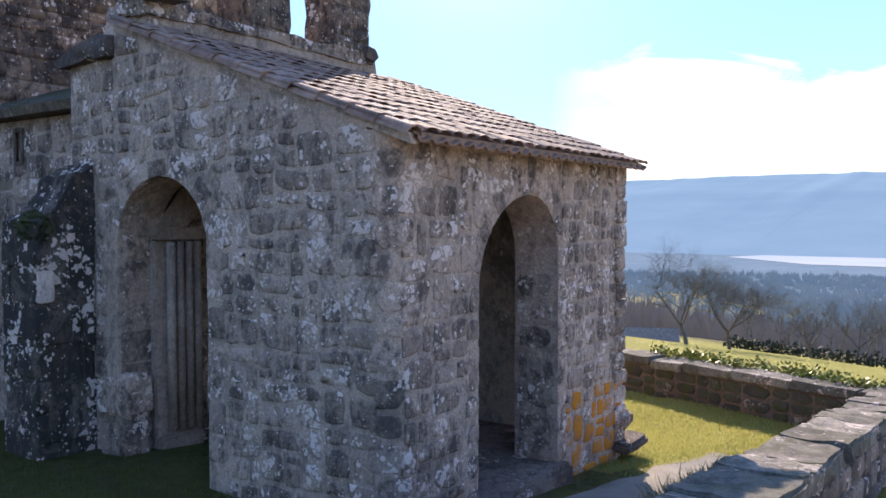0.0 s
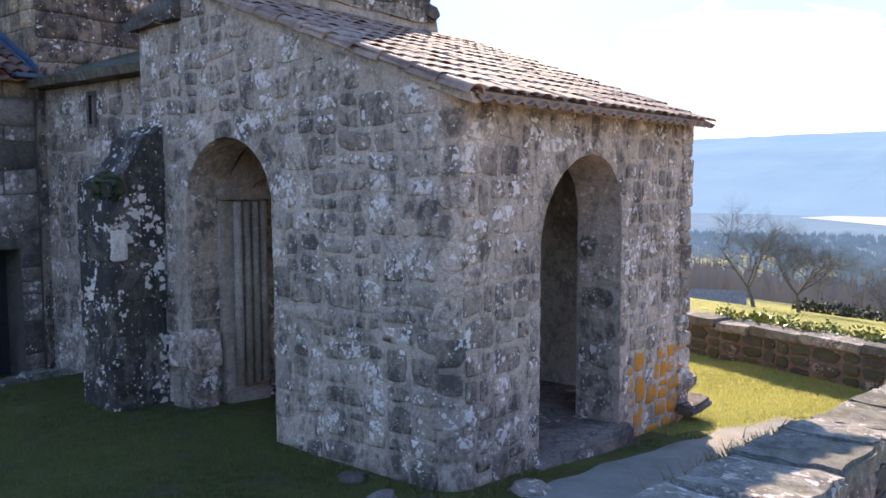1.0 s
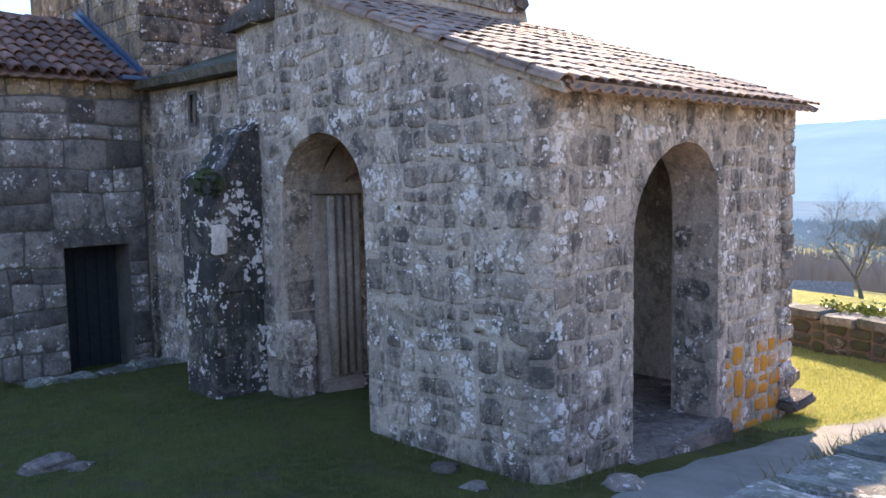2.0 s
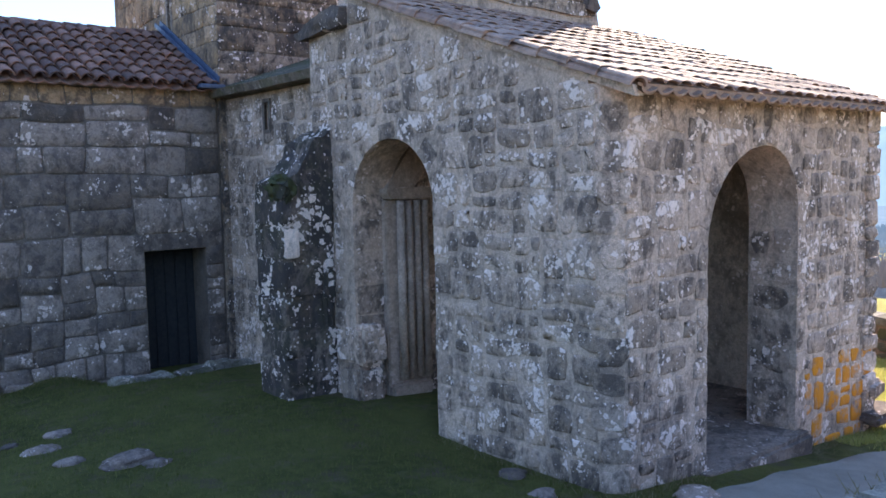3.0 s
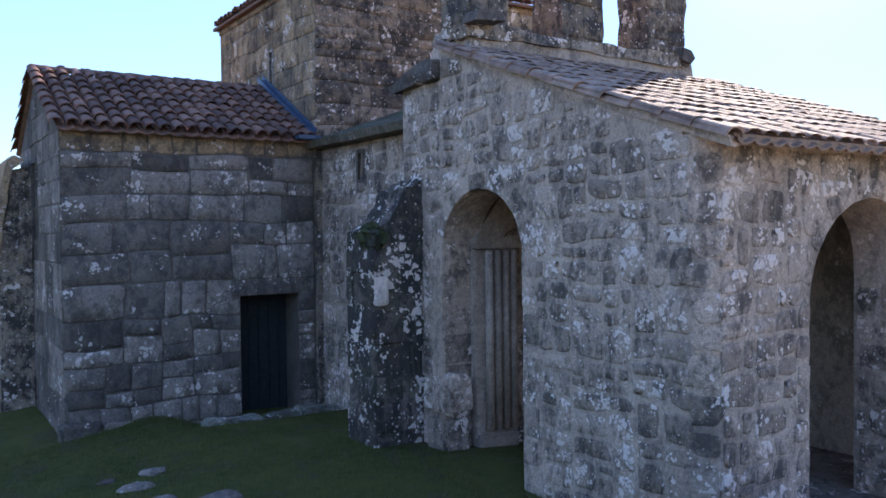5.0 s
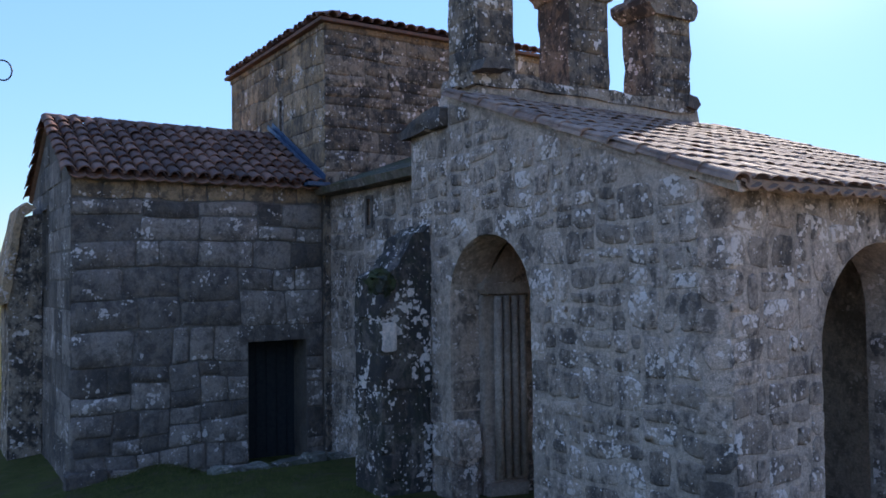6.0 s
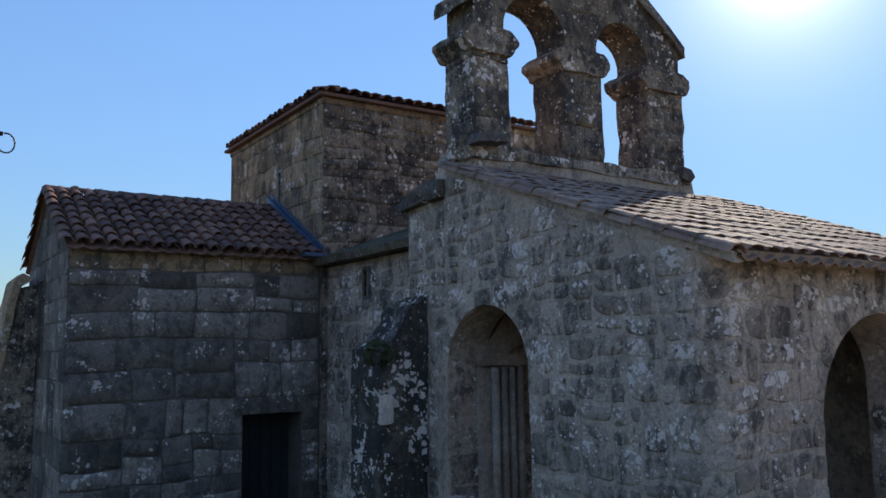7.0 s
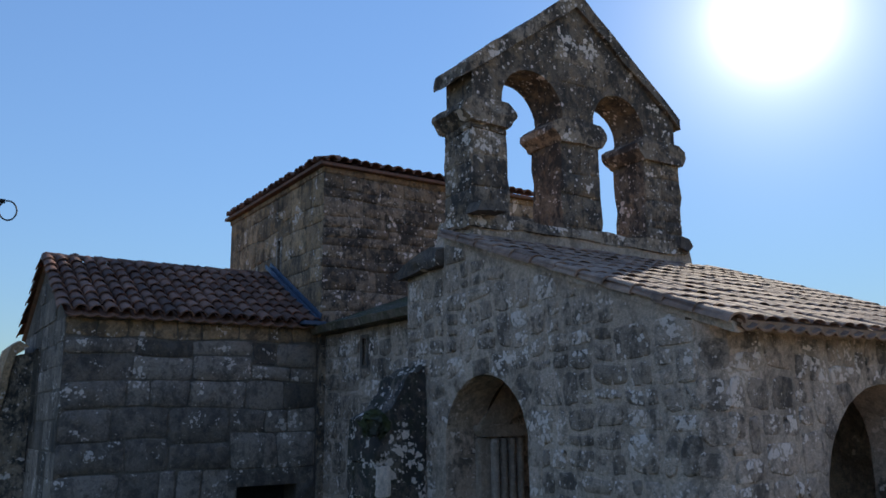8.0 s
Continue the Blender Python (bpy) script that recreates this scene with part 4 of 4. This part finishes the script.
# springing of the portal's arch above the capital
spring = [(5.40, 2.305), (5.80, 2.305), (6.02, 2.62), (6.3, 2.84), (6.3, 3.12), (5.72, 2.74)]
tagged(link("portal_springer", roughen(prism(spring, "y", YG - 0.10, YG - 0.004), 0.3, 0.01, 2), SHAFT), "pale stone springer of the portal arch", "arch stone")

# stones at the foot of the arch
for y0, y1, z0, z1, out in ((7.42, 7.98, 0.34, 0.80, 0.05), (7.46, 7.86, -0.3, 0.34, 0.07)):
    tagged(link("jamb_stone", roughen(box(XA - out, XA + 0.30, y0, y1, z0, z1, 0.05), 0.25, 0.03, 2, y0), STONE), "worn granite block at the foot of the arch", "stone block")
tagged(link("threshold_slab", roughen(box(6.12, 7.98, 3.86, 4.62, -0.75, -0.22, 0.04), 0.3, 0.03, 4), ASHLAR), "worn granite threshold slab under the arch", "threshold", kind="structure")
tagged(link("porch_floor", roughen(box(XA + 0.1, XR - 0.2, YB + 0.2, YG, -0.8, -0.26), 0.5, 0.02, 4), ASHLAR), "stone slab floor of the porch", "floor", kind="structure")
tagged(link("projecting_stone", roughen(box(9.30, 10.0, 3.78, 4.35, -0.46, -0.33, 0.04), 0.2, 0.03, 3), ASHLAR), "flat granite slab jutting from the wall's foot", "stone")
tagged(link("projecting_stone", roughen(box(9.4, 9.78, 3.9, 4.3, -0.22, 0.02, 0.06), 0.2, 0.04, 3), STONE), "rounded granite stone jutting from the corner", "stone")

# white-washed block on the buttress, moss on its shelf
part("pale_block", roughen(box(4.36, 4.53, 7.955, 8.05, 1.56, 1.88, 0.012), 0.1, 0.014, 4), PALE, butt, "block smeared with white lime")
bm = bmesh.new()
bmesh.ops.create_icosphere(bm, subdivisions=4, radius=1.0)
for v in bm.verts:
    v.co += noise.noise_vector(v.co * 2.2) * 0.5 + noise.noise_vector(v.co * 9) * 0.22
    drip = max(0.0, -v.co.z) * 0.6
    v.co = Vector((4.40 + v.co.x * 0.10 * (1 - 0.4 * drip), 8.12 + v.co.y * 0.24 * (1 - 0.5 * drip), 2.34 + v.co.z * 0.12 - drip * 0.18))
part("moss", bm, MOSSY, butt, "dark cushion of moss", smooth=True)


def slit(name, axis, plane, s, z, w, h, label, parent):
    """A deep narrow window: jamb stones round a recess backed by a dark panel."""
    bm = bmesh.new()
    t, out = 0.05, 0.02
    for a0, a1, b0, b1 in ((s - w / 2 - t, s - w / 2, z, z + h), (s + w / 2, s + w / 2 + t, z, z + h), (s - w / 2 - t, s + w / 2 + t, z + h, z + h + t), (s - w / 2 - t, s + w / 2 + t, z - t, z)):
        if axis == "x":
            add_box(bm, plane - out, plane + 0.02, a0, a1, b0, b1)
        else:
            add_box(bm, a0, a1, plane - out, plane + 0.02, b0, b1)
    win = part(name, bm, ASHLAR, parent)
    # added dark panel stands in for the shade inside the open slit
    shutter = box(plane + 0.42, plane + 0.45, s - w / 2 - 0.03, s + w / 2 + 0.03, z - 0.03, z + h + 0.03)
    part("shutter", shutter, DARKWOOD, win)


slit("slit_window", "x", WX0 + 0.003, 13.74, 2.29, 0.48, 1.17, "", arm)
slit("slit_window", "x", TX0, 13.04, 4.82, 0.13, 0.56, "", tower)
slit("slit_window", "x", 5.3, 10.05, 3.1, 0.12, 0.36, "", nave)

# rocks lying in the grass
for k, (x, y, s) in enumerate(((2.31, 7.24, 0.24), (2.17, 8.86, 0.15), (1.9, 8.37, 0.17), (1.73, 8.96, 0.10), (1.94, 7.62, 0.13), (2.5, 7.0, 0.13), (4.75, 4.9, 0.16), (4.55, 4.35, 0.13), (5.6, 3.65, 0.2))):
    bm = bmesh.new()
    bmesh.ops.create_icosphere(bm, subdivisions=3, radius=1.0)
    for v in bm.verts:
        v.co += noise.noise_vector(v.co * 1.4 + Vector((k * 7, 0, 0))) * 0.4
        v.co = Vector((x + v.co.x * s, y + v.co.y * s * 0.8, ground_z(x, y) + v.co.z * s * 0.32))
    tagged(link("rock", bm, ASHLAR, smooth=True), "grey granite rock half sunk in the grass", "rock", "rocks in the yard")

# row of sunken kerb stones before the door
x = 3.15
while x < 5.0:
    w_ = rng.uniform(0.28, 0.55)
    y = 10.32 + 0.10 * math.sin(x * 3)
    z = ground_z(x + w_ / 2, 10.1)
    tagged(link("kerb_stone", roughen(box(x, x + w_ - 0.03, y - 0.14, y + 0.15, z - 0.3, z + rng.uniform(0.02, 0.07), 0.03), 0.2, 0.05, 3, x), SLAB), "mossy granite kerb stone sunk before the door", "kerb stone", "kerb stones")
    x += w_

# sloping stone buttress behind the arm's gable
slope = empty("sloping_buttress", "ochre granite buttress with a sloping coping against the gable", "buttress")
part("body", roughen(prism([(1.22, -1.2), (1.22, 2.25), (1.44, 3.36), (1.69, 3.42), (1.69, -1.2)], "y", 14.0, 15.2), 0.3, 0.03, 4), TOWER, slope)
part("coping", roughen(prism([(1.06, 2.0), (1.35, 3.50), (1.45, 3.60), (1.60, 3.50), (1.44, 3.40), (1.21, 2.05)], "y", 13.94, 15.26), 0.22, 0.03, 4), OCHRE, slope, "sloping coping stones")

# ---- distance ----
def backdrop_strip(name, xs_far, top, base, material, label, category, y0, y1, n, amp, seed):
    bm = bmesh.new()
    prev = None
    for i in range(n + 1):
        y = y0 + (y1 - y0) * i / n
        h = top + amp * (noise.fractal(Vector((y * 0.0012, seed, 0)), 0.6, 2.2, 6) + 0.9 * max(0.0, noise.noise(Vector((y * 0.012, seed, 4)))))
        ring = [bm.verts.new((xs_far[0], y, base)), bm.verts.new((xs_far[0] + 0.55 * (xs_far[1] - xs_far[0]), y, base + 0.62 * (h - base))), bm.verts.new((xs_far[1], y, h))]
        if prev:
            for a in range(2):
                bm.faces.new((prev[a], ring[a], ring[a + 1], prev[a + 1]))
        prev = ring
    return tagged(link(name, bm, material), label, category, kind="structure")


backdrop_strip("backdrop", (1230, 2600), 131, -52, HILL, "wooded ridge beyond the lake, blue haze painted in with a faint glow", "hills", -2500, 3500, 400, 6, 1.0)
bm = bmesh.new()
for x0, x1, y0, y1 in ((960, 1350, -900, 330),):
    v = [bm.verts.new(p) for p in ((x0, y0, -50.3), (x0 + 60, y1 * 0.6, -50.3), (x0 + 200, y1, -50.3), (x1, y1 * 0.8, -50.3), (x1, y0, -50.3))]
    bm.faces.new(v)
tagged(link("water", bm, LAKE), "pale reservoir in the valley, haze and glint painted in with a faint glow", "lake", kind="structure")

tagged(link("valley_floor", box(348, 1262, -2200, 2600, -51.4, -50.9), WOODS), "wooded valley floor, blue haze painted in with a faint glow", "valley", kind="structure")

# ---- slabs on the lane wall, stones of the garden wall ----
x = -2.0
k = 0
while x < 12.7:
    w = rng.uniform(0.55, 1.15)
    z = wall_top(x + w / 2)
    a, b = 1.03 + rng.uniform(-0.06, 0.05), 1.63 + rng.uniform(-0.05, 0.05)
    bm = roughen(box(-w / 2 + 0.016, w / 2 - 0.016, a, b, -0.15 - rng.uniform(0, 0.04), 0.0, 0.022), 0.16, 0.034, 4, k)
    ob = part("slab", bm, SLAB, lane_wall)
    ob.matrix_world = pose(x + w / 2, 0, z + rng.uniform(-0.015, 0.02), 0, 5.9 + rng.uniform(-1.2, 1.2), 0)
    x += w
    k += 1
for side, plane in (("y", 1.12),):
    x = 1.0
    while x < 12.5:
        w = rng.uniform(0.2, 0.5)
        z = wall_top(x + w / 2) - 0.19
        for r in range(3):
            h = rng.uniform(0.17, 0.26)
            set_stone(RUB_D, lane_wall, "y", plane, x + w / 2, z - h / 2, w - 0.02, h - 0.02, 0.03, rng.uniform(-3, 3))
            z -= h
        x += w

u_dir = Vector((0.30, 1.0, 0)).normalized()
turn = math.degrees(math.atan2(u_dir.y, u_dir.x))
bm = box(0, 13, -0.24, 0.24, -1.2, -0.13)
core = part("core", bm, JOINT, garden_wall)
start = Vector((far_wall_x(1.0), 1.0, 0))
GW = Matrix.Translation(start) @ pose(0, 0, 0, 0, 0, turn)
core.matrix_world = GW
s = 0.0
while s < 12.8:
    w = rng.uniform(0.5, 1.0)
    bm = roughen(box(-w / 2 + 0.01, w / 2 - 0.01, -0.32, 0.32, -0.14, 0.0, 0.02), 0.2, 0.025, 3, s)
    ob = part("slab", bm, SLAB, garden_wall)
    ob.matrix_world = GW @ pose(s + w / 2, 0, -0.01 + rng.uniform(-0.02, 0.02), rng.uniform(-2, 2), rng.uniform(-1.5, 1.5), 0)
    s += w
s = 0.0
while s < 12.8:
    w = rng.uniform(0.22, 0.5)
    z = -0.15
    for r in range(3):
        h = rng.uniform(0.15, 0.24)
        ob = new("stone", rng.choice(RUB_M))
        ob.parent = garden_wall
        ob.matrix_world = GW @ pose(s + w / 2, 0.24, z - h / 2, 0, 0, 180) @ Matrix.Diagonal((w - 0.02, 0.03, h - 0.02, 1))
        z -= h
    s += w


# ---- leaves: ivy along the garden wall ----
def leaf_cloud(name, spots, size, material, seed, lift=0.3):
    r = np.random.RandomState(seed)
    vs, fs = [], []
    for x, y, z, rad, n in spots:
        for _ in range(n):
            p = r.normal(0, 1, 3) * rad
            c = np.array((x, y, z)) + p * (1, 1, lift)
            a = r.normal(0, 1, 3)
            a /= np.linalg.norm(a)
            b = np.cross(a, r.normal(0, 1, 3))
            b /= np.linalg.norm(b)
            s_ = size * r.uniform(0.6, 1.3)
            i = len(vs)
            vs += [tuple(c - a * s_), tuple(c + b * s_ * 0.5), tuple(c + a * s_), tuple(c - b * s_ * 0.5)]
            fs += [(i, i + 1, i + 2, i + 3)]
    me = bpy.data.meshes.new(name)
    me.from_pydata(vs, [], fs)
    me.materials.append(material)
    return new(name, me)


spots = []
for k in range(46):
    s = 0.6 + 4.0 * k / 46 + rng.uniform(-0.1, 0.1)
    p = GW @ Vector((s, -0.30 + rng.uniform(-0.12, 0.2), 0.02))
    spots.append((p.x, p.y, p.z, rng.uniform(0.06, 0.13), rng.randint(14, 40)))
tagged(leaf_cloud("ivy", spots, 0.045, IVY, 3, 0.6), "yellow-green ivy trailing over the garden wall", "ivy", kind="stuff")


tagged(leaf_cloud("bush", [(1.0 + rng.uniform(-0.5, 0.5), 17.6 + rng.uniform(-0.4, 0.4), rng.uniform(-0.1, 0.45), 0.16, 90) for _ in range(14)], 0.05, IVY, 9, 0.8), "sunlit green bush behind the church arm", "bush", kind="stuff")


# ---- bare trees ----
def grow(segs, p, d, length, radius, depth, r, droop):
    n = 4
    for i in range(n):
        d2 = (d + Vector((r.uniform(-1, 1), r.uniform(-1, 1), r.uniform(-0.6, 0.8) - droop)) * 0.22).normalized()
        q = p + d2 * length / n
        segs.append((p, q, radius * (1 - 0.5 * i / n), radius * (1 - 0.5 * (i + 1) / n)))
        if depth > 0 and i > 0:
            for _ in range(2 if i < n - 1 else 3):
                side = Vector((r.uniform(-1, 1), r.uniform(-1, 1), r.uniform(-0.25, 0.9))).normalized()
                grow(segs, q, (d2 * 0.55 + side * 0.85).normalized(), length * r.uniform(0.45, 0.72), radius * 0.5 * (1 - 0.4 * i / n), depth - 1, r, droop + 0.06)
        p, d = q, d2


def tube_mesh(segs, sides=4):
    vs, fs = [], []
    for p, q, a, b in segs:
        d = (q - p).normalized()
        u = d.orthogonal().normalized()
        v = d.cross(u)
        i = len(vs)
        for c, rad in ((p, a), (q, b)):
            for k in range(sides):
                w_ = 2 * math.pi * k / sides
                vs.append(tuple(c + (u * math.cos(w_) + v * math.sin(w_)) * rad))
        for k in range(sides):
            fs.append((i + k, i + (k + 1) % sides, i + sides + (k + 1) % sides, i + sides + k))
    me = bpy.data.meshes.new("limbs")
    me.from_pydata(vs, [], fs)
    me.materials.append(BARK)
    return me


def bare_tree(x, y, height, seed, stems, spread, label, droop=0.0, twigs=3):
    r = random.Random(seed)
    z = ground_z(x, y)
    tree = empty("bare_tree", label, "tree", at=(x, y, z), group="bare orchard trees")
    trunk, limbs = [], []
    p = Vector((0, 0, -0.2))
    d = Vector((r.uniform(-0.2, 0.2), r.uniform(-0.2, 0.2), 1)).normalized()
    for i in range(4):
        q = p + d * height * 0.075
        trunk.append((p, q, 0.032 * height * (1 - 0.12 * i), 0.032 * height * (1 - 0.12 * (i + 1))))
        p = q
        d = (d + Vector((r.uniform(-0.2, 0.2), r.uniform(-0.2, 0.2), 0))).normalized()
    for k in range(stems):
        a = 2 * math.pi * k / stems + r.uniform(-0.4, 0.4)
        grow(limbs, p, Vector((math.cos(a) * spread, math.sin(a) * spread, 1)).normalized(), height * r.uniform(0.42, 0.62), 0.014 * height, twigs, r, droop)
    for name, segs, sides in (("trunk", trunk, 8), ("crown", limbs, 3)):
        ob = new(name, tube_mesh(segs, sides))
        ob.parent = tree
    return tree


def on_meadow(az, dist):
    """A place at that bearing (degrees clockwise from +y) and distance from the lane."""
    return math.sin(radians(az)) * dist, math.cos(radians(az)) * dist


for az, dist, h, seed, stems, spread, droop in ((71.6, 36, 3.4, 5, 3, 0.7, 0.0), (74.3, 39, 3.4, 9, 5, 1.2, 0.10), (79.3, 42, 2.7, 13, 4, 1.0, 0.05), (82.0, 47, 3.3, 17, 3, 0.6, 0.0), (84.2, 52, 3.4, 21, 4, 0.8, 0.0), (86.5, 44, 3.0, 25, 4, 0.9, 0.0)):
    bare_tree(*on_meadow(az, dist), h, seed, stems, spread, "leafless old fruit tree with tangled twigs on the meadow", droop, 4 if az < 75 else 3)

# woods below the meadow, bare and brown near, painted blue for haze with distance
def wood_strip(name, label, material, n, d0, d1, h0, h1, az0, az1, seed, base):
    r = np.random.RandomState(seed)
    vs, fs = [], []
    for _ in range(n):
        az, d = r.uniform(az0, az1), d0 + (d1 - d0) * r.uniform() ** 1.3
        x, y = math.sin(radians(az)) * d, math.cos(radians(az)) * d
        h = r.uniform(h0, h1)
        z = ground_z(x, y) + base
        for k in range(9):  # a crown of upright twigs, too far off to pick apart
            a = r.uniform(0, 6.28)
            rr = h * r.uniform(0.05, 0.42)
            tx, ty, tz = x + rr * math.cos(a), y + rr * math.sin(a), z + h * r.uniform(0.6, 1.0) * (1 - 0.5 * rr / h)
            wx = h * 0.09
            i = len(vs)
            vs += [(x + rr * 0.5 * math.cos(a), y - wx + rr * 0.5 * math.sin(a), z), (x + rr * 0.5 * math.cos(a), y + wx + rr * 0.5 * math.sin(a), z), (tx, ty, tz)]
            fs.append((i, i + 1, i + 2))
    me = bpy.data.meshes.new(name)
    me.from_pydata(vs, [], fs)
    me.materials.append(material)
    return tagged(new(name, me), label, "woods", kind="stuff")


wood_strip("far_woods", "woods covering the valley floor, blue haze painted in with a faint glow", WOODS, 9000, 330, 840, 5, 10, 55, 100, 1, -2)
spots = []
for k in range(90):
    az = 74.5 + 20 * k / 90
    hx, hy = on_meadow(az, 45 + rng.uniform(-1, 1))
    spots.append((hx, hy, ground_z(hx, hy) + 0.22, 0.32, 30))
tagged(leaf_cloud("hedge", spots, 0.13, HEDGE, 6, 0.6), "dark hedge at the meadow's edge", "hedge", kind="stuff")


wood_strip("bare_slope_woods", "leafless brown woods on the slope below the meadow, light haze painted in", BROWNWOOD, 2600, 100, 330, 3, 6, 58, 100, 14, -0.3)


def thicket(name, label, n, d0, d1, h0, h1, az0, az1, seed):
    """Bare saplings: bunches of thin upright twigs, uncountable."""
    r = random.Random(seed)
    segs = []
    for _ in range(n):
        az, d = r.uniform(az0, az1), r.uniform(d0, d1)
        x, y = on_meadow(az, d)
        p = Vector((x, y, ground_z(x, y)))
        h = r.uniform(h0, h1)
        grow(segs, p, Vector((r.uniform(-0.2, 0.2), r.uniform(-0.2, 0.2), 1)).normalized(), h * 0.7, 0.012 * h, 2, r, 0.0)
    ob = new(name, tube_mesh(segs, 3))
    return tagged(ob, label, "woods", kind="stuff")


thicket("bare_woods", "brownish leafless woods below the meadow", 60, 58, 100, 2.5, 4.5, 75, 98, 31)

# barn below the meadow
barn = empty("barn", "low barn roofed with weathered grey tiles", "barn")
bx, by = on_meadow(69.0, 38)
bz = ground_z(bx, by) - 0.5
m = Matrix.Translation((bx, by, bz)) @ pose(0, 0, 0, 0, 0, -68)
for nm, bmx, mat in (("wall", box(-4, 1.2, 0, 4, -3.5, -0.35), ASHLAR), ("roof", prism([(-0.4, -0.38), (2.0, 0.75), (4.4, -0.38), (4.4, -0.48), (2.0, 0.62), (-0.4, -0.48)], "x", -4.3, 1.5), SLATE)):
    o = part(nm, bmx, mat, barn)
    o.matrix_world = m
for k in range(27):
    o = part("roof_rib", box(-4.3 + k * 0.21, -4.3 + k * 0.21 + 0.11, 0, 2.65, 0.0, 0.022), SLATE, barn)
    o.matrix_world = m @ Matrix.Translation((0, -0.4, -0.37)) @ pose(0, 0, 0, 25.2, 0, 0)

# neighbouring house behind the arm and the wire bracket by the lane
house = empty("neighbour_house", "ochre rendered house seen past the church arm", "house")
part("wall", box(-2.5, 0.9, 19.6, 24, -1, 3.6), RENDER, house)
part("roof", prism([(19.3, 3.6), (19.3, 3.72), (21.8, 4.9), (24.3, 3.72), (24.3, 3.6)], "x", -2.6, 1.0), SLATE, house)

bracket = empty("wire_bracket", "black iron bracket with a loop of cable", "bracket")


def pipe(points, radius, sides=6):
    segs = [(Vector(a), Vector(b), radius, radius) for a, b in zip(points, points[1:])]
    me = tube_mesh(segs, sides)
    me.materials.clear()
    me.materials.append(IRON)
    return me


C = Vector((0.70, 9.0, 4.54))
for nm, pts, rad in (("arm", [C + Vector((-2.5, 0, 0.02)), C + Vector((0, 0, 0))], 0.022),
                     ("loop", [C + Vector((0.03 + 0.08 * math.cos(a), 0, -0.09 + 0.10 * math.sin(a))) for a in [math.pi * 0.6 - i * 0.45 for i in range(12)]], 0.008),
                     ("brace", [C + Vector((-0.02, 0, 0)), C + Vector((-0.30, 0, -0.55)), C + Vector((-1.2, 0, -1.6))], 0.010)):
    o = new(nm, pipe(pts, rad))
    o.parent = bracket

build_masonry()
corner = [o for o in porch.children if o.name.startswith("corner")][0]
z = -0.4
while z < 2.8:
    h = rng.uniform(0.18, 0.30)
    turn_c = -45 + rng.uniform(-12, 12)
    ob = new("quoin", rng.choice(RUBBLE))
    ob.parent = corner
    cxr, cyr = XA + RC - RC * math.sin(radians(-turn_c)), YB + RC - RC * math.cos(radians(turn_c))
    ob.matrix_world = Matrix.Translation((cxr + 0.012, cyr + 0.012, z + h / 2)) @ pose(0, 0, 0, 0, rng.uniform(-4, 4), turn_c) @ Matrix.Diagonal((rng.uniform(0.22, 0.30), 0.022, h - 0.03, 1))
    z += h

# grass blades: light copies on the sunny lawn, shade-darkened copies in the yard
r = np.random.RandomState(8)


def sward(name, label, material, n, x0, x1, y0, y1):
    vs, fs = [], []
    for x, y in zip(r.uniform(x0, x1, n), r.uniform(y0, y1, n)):
        if x > far_wall_x(y) - 0.3 or (x > XA - 0.05 and y > YB - 0.02 and x < XR) or (x > 4.3 and y > 7.6 and x < 6) or noise.noise(Vector((x, y, 0)) * 0.9) < -0.5:
            continue
        if 4.8 < x < 10.4 and abs(y - 2.85) < 0.85 - 0.55 * smooth(8.8, 10.4, x) and r.uniform() < 0.93:
            continue
        z = ground_z(x, y)
        h, a = r.uniform(0.02, 0.055), r.uniform(0, 6.28)
        lx, ly = r.normal(0, 0.018, 2)
        i = len(vs)
        vs += [(x - 0.004 * math.cos(a), y - 0.004 * math.sin(a), z - 0.005), (x + 0.004 * math.cos(a), y + 0.004 * math.sin(a), z - 0.005), (x + lx, y + ly, z + h)]
        fs.append((i, i + 1, i + 2))
    me = bpy.data.meshes.new(name)
    me.from_pydata(vs, [], fs)
    me.materials.append(material)
    tagged(new(name, me), label, "grass", kind="stuff")


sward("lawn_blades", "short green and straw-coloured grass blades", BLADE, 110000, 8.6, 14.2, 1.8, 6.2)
sward("yard_blades", "short green blades among the moss, darkened for the yard's shade", SHADE_BLADE, 30000, 0.8, 5.6, 2.0, 11.3)

# dry weeds along the lane wall's inner edge and the porch's foot
vs, fs = [], []
weeds = [(x, 1.65 + r.normal(0, 0.05), wall_top(x) - 0.06) for x in r.normal(4.9, 0.55, 500)]
weeds += [(x, 3.90 + r.normal(0, 0.06), None) for x in r.uniform(5.0, 6.2, 200)] + [(x, 3.90 + r.normal(0, 0.06), None) for x in r.uniform(7.9, 10.2, 450)]
weeds += [(4.93 + r.normal(0, 0.05), y, None) for y in r.uniform(4.0, 6.2, 300)] + [(x, 11.25 + r.normal(0, 0.06), None) for x in r.uniform(1.7, 4.0, 500)]
for x, y, z in weeds:
    z = ground_z(x, y) if z is None else z
    h = r.uniform(0.02, 0.08)
    a = r.uniform(0, 6.28)
    lx, ly = r.normal(0, 0.05, 2)
    i = len(vs)
    vs += [(x - 0.005 * math.cos(a), y - 0.005 * math.sin(a), z - 0.02), (x + 0.005 * math.cos(a), y + 0.005 * math.sin(a), z - 0.02), (x + lx, y + ly, z + h)]
    fs.append((i, i + 1, i + 2))
me = bpy.data.meshes.new("dry_weeds")
me.from_pydata(vs, [], fs)
me.materials.append(DRY)
tagged(new("dry_weeds", me), "straw-coloured weeds at the foot of the walls", "weeds", kind="stuff")
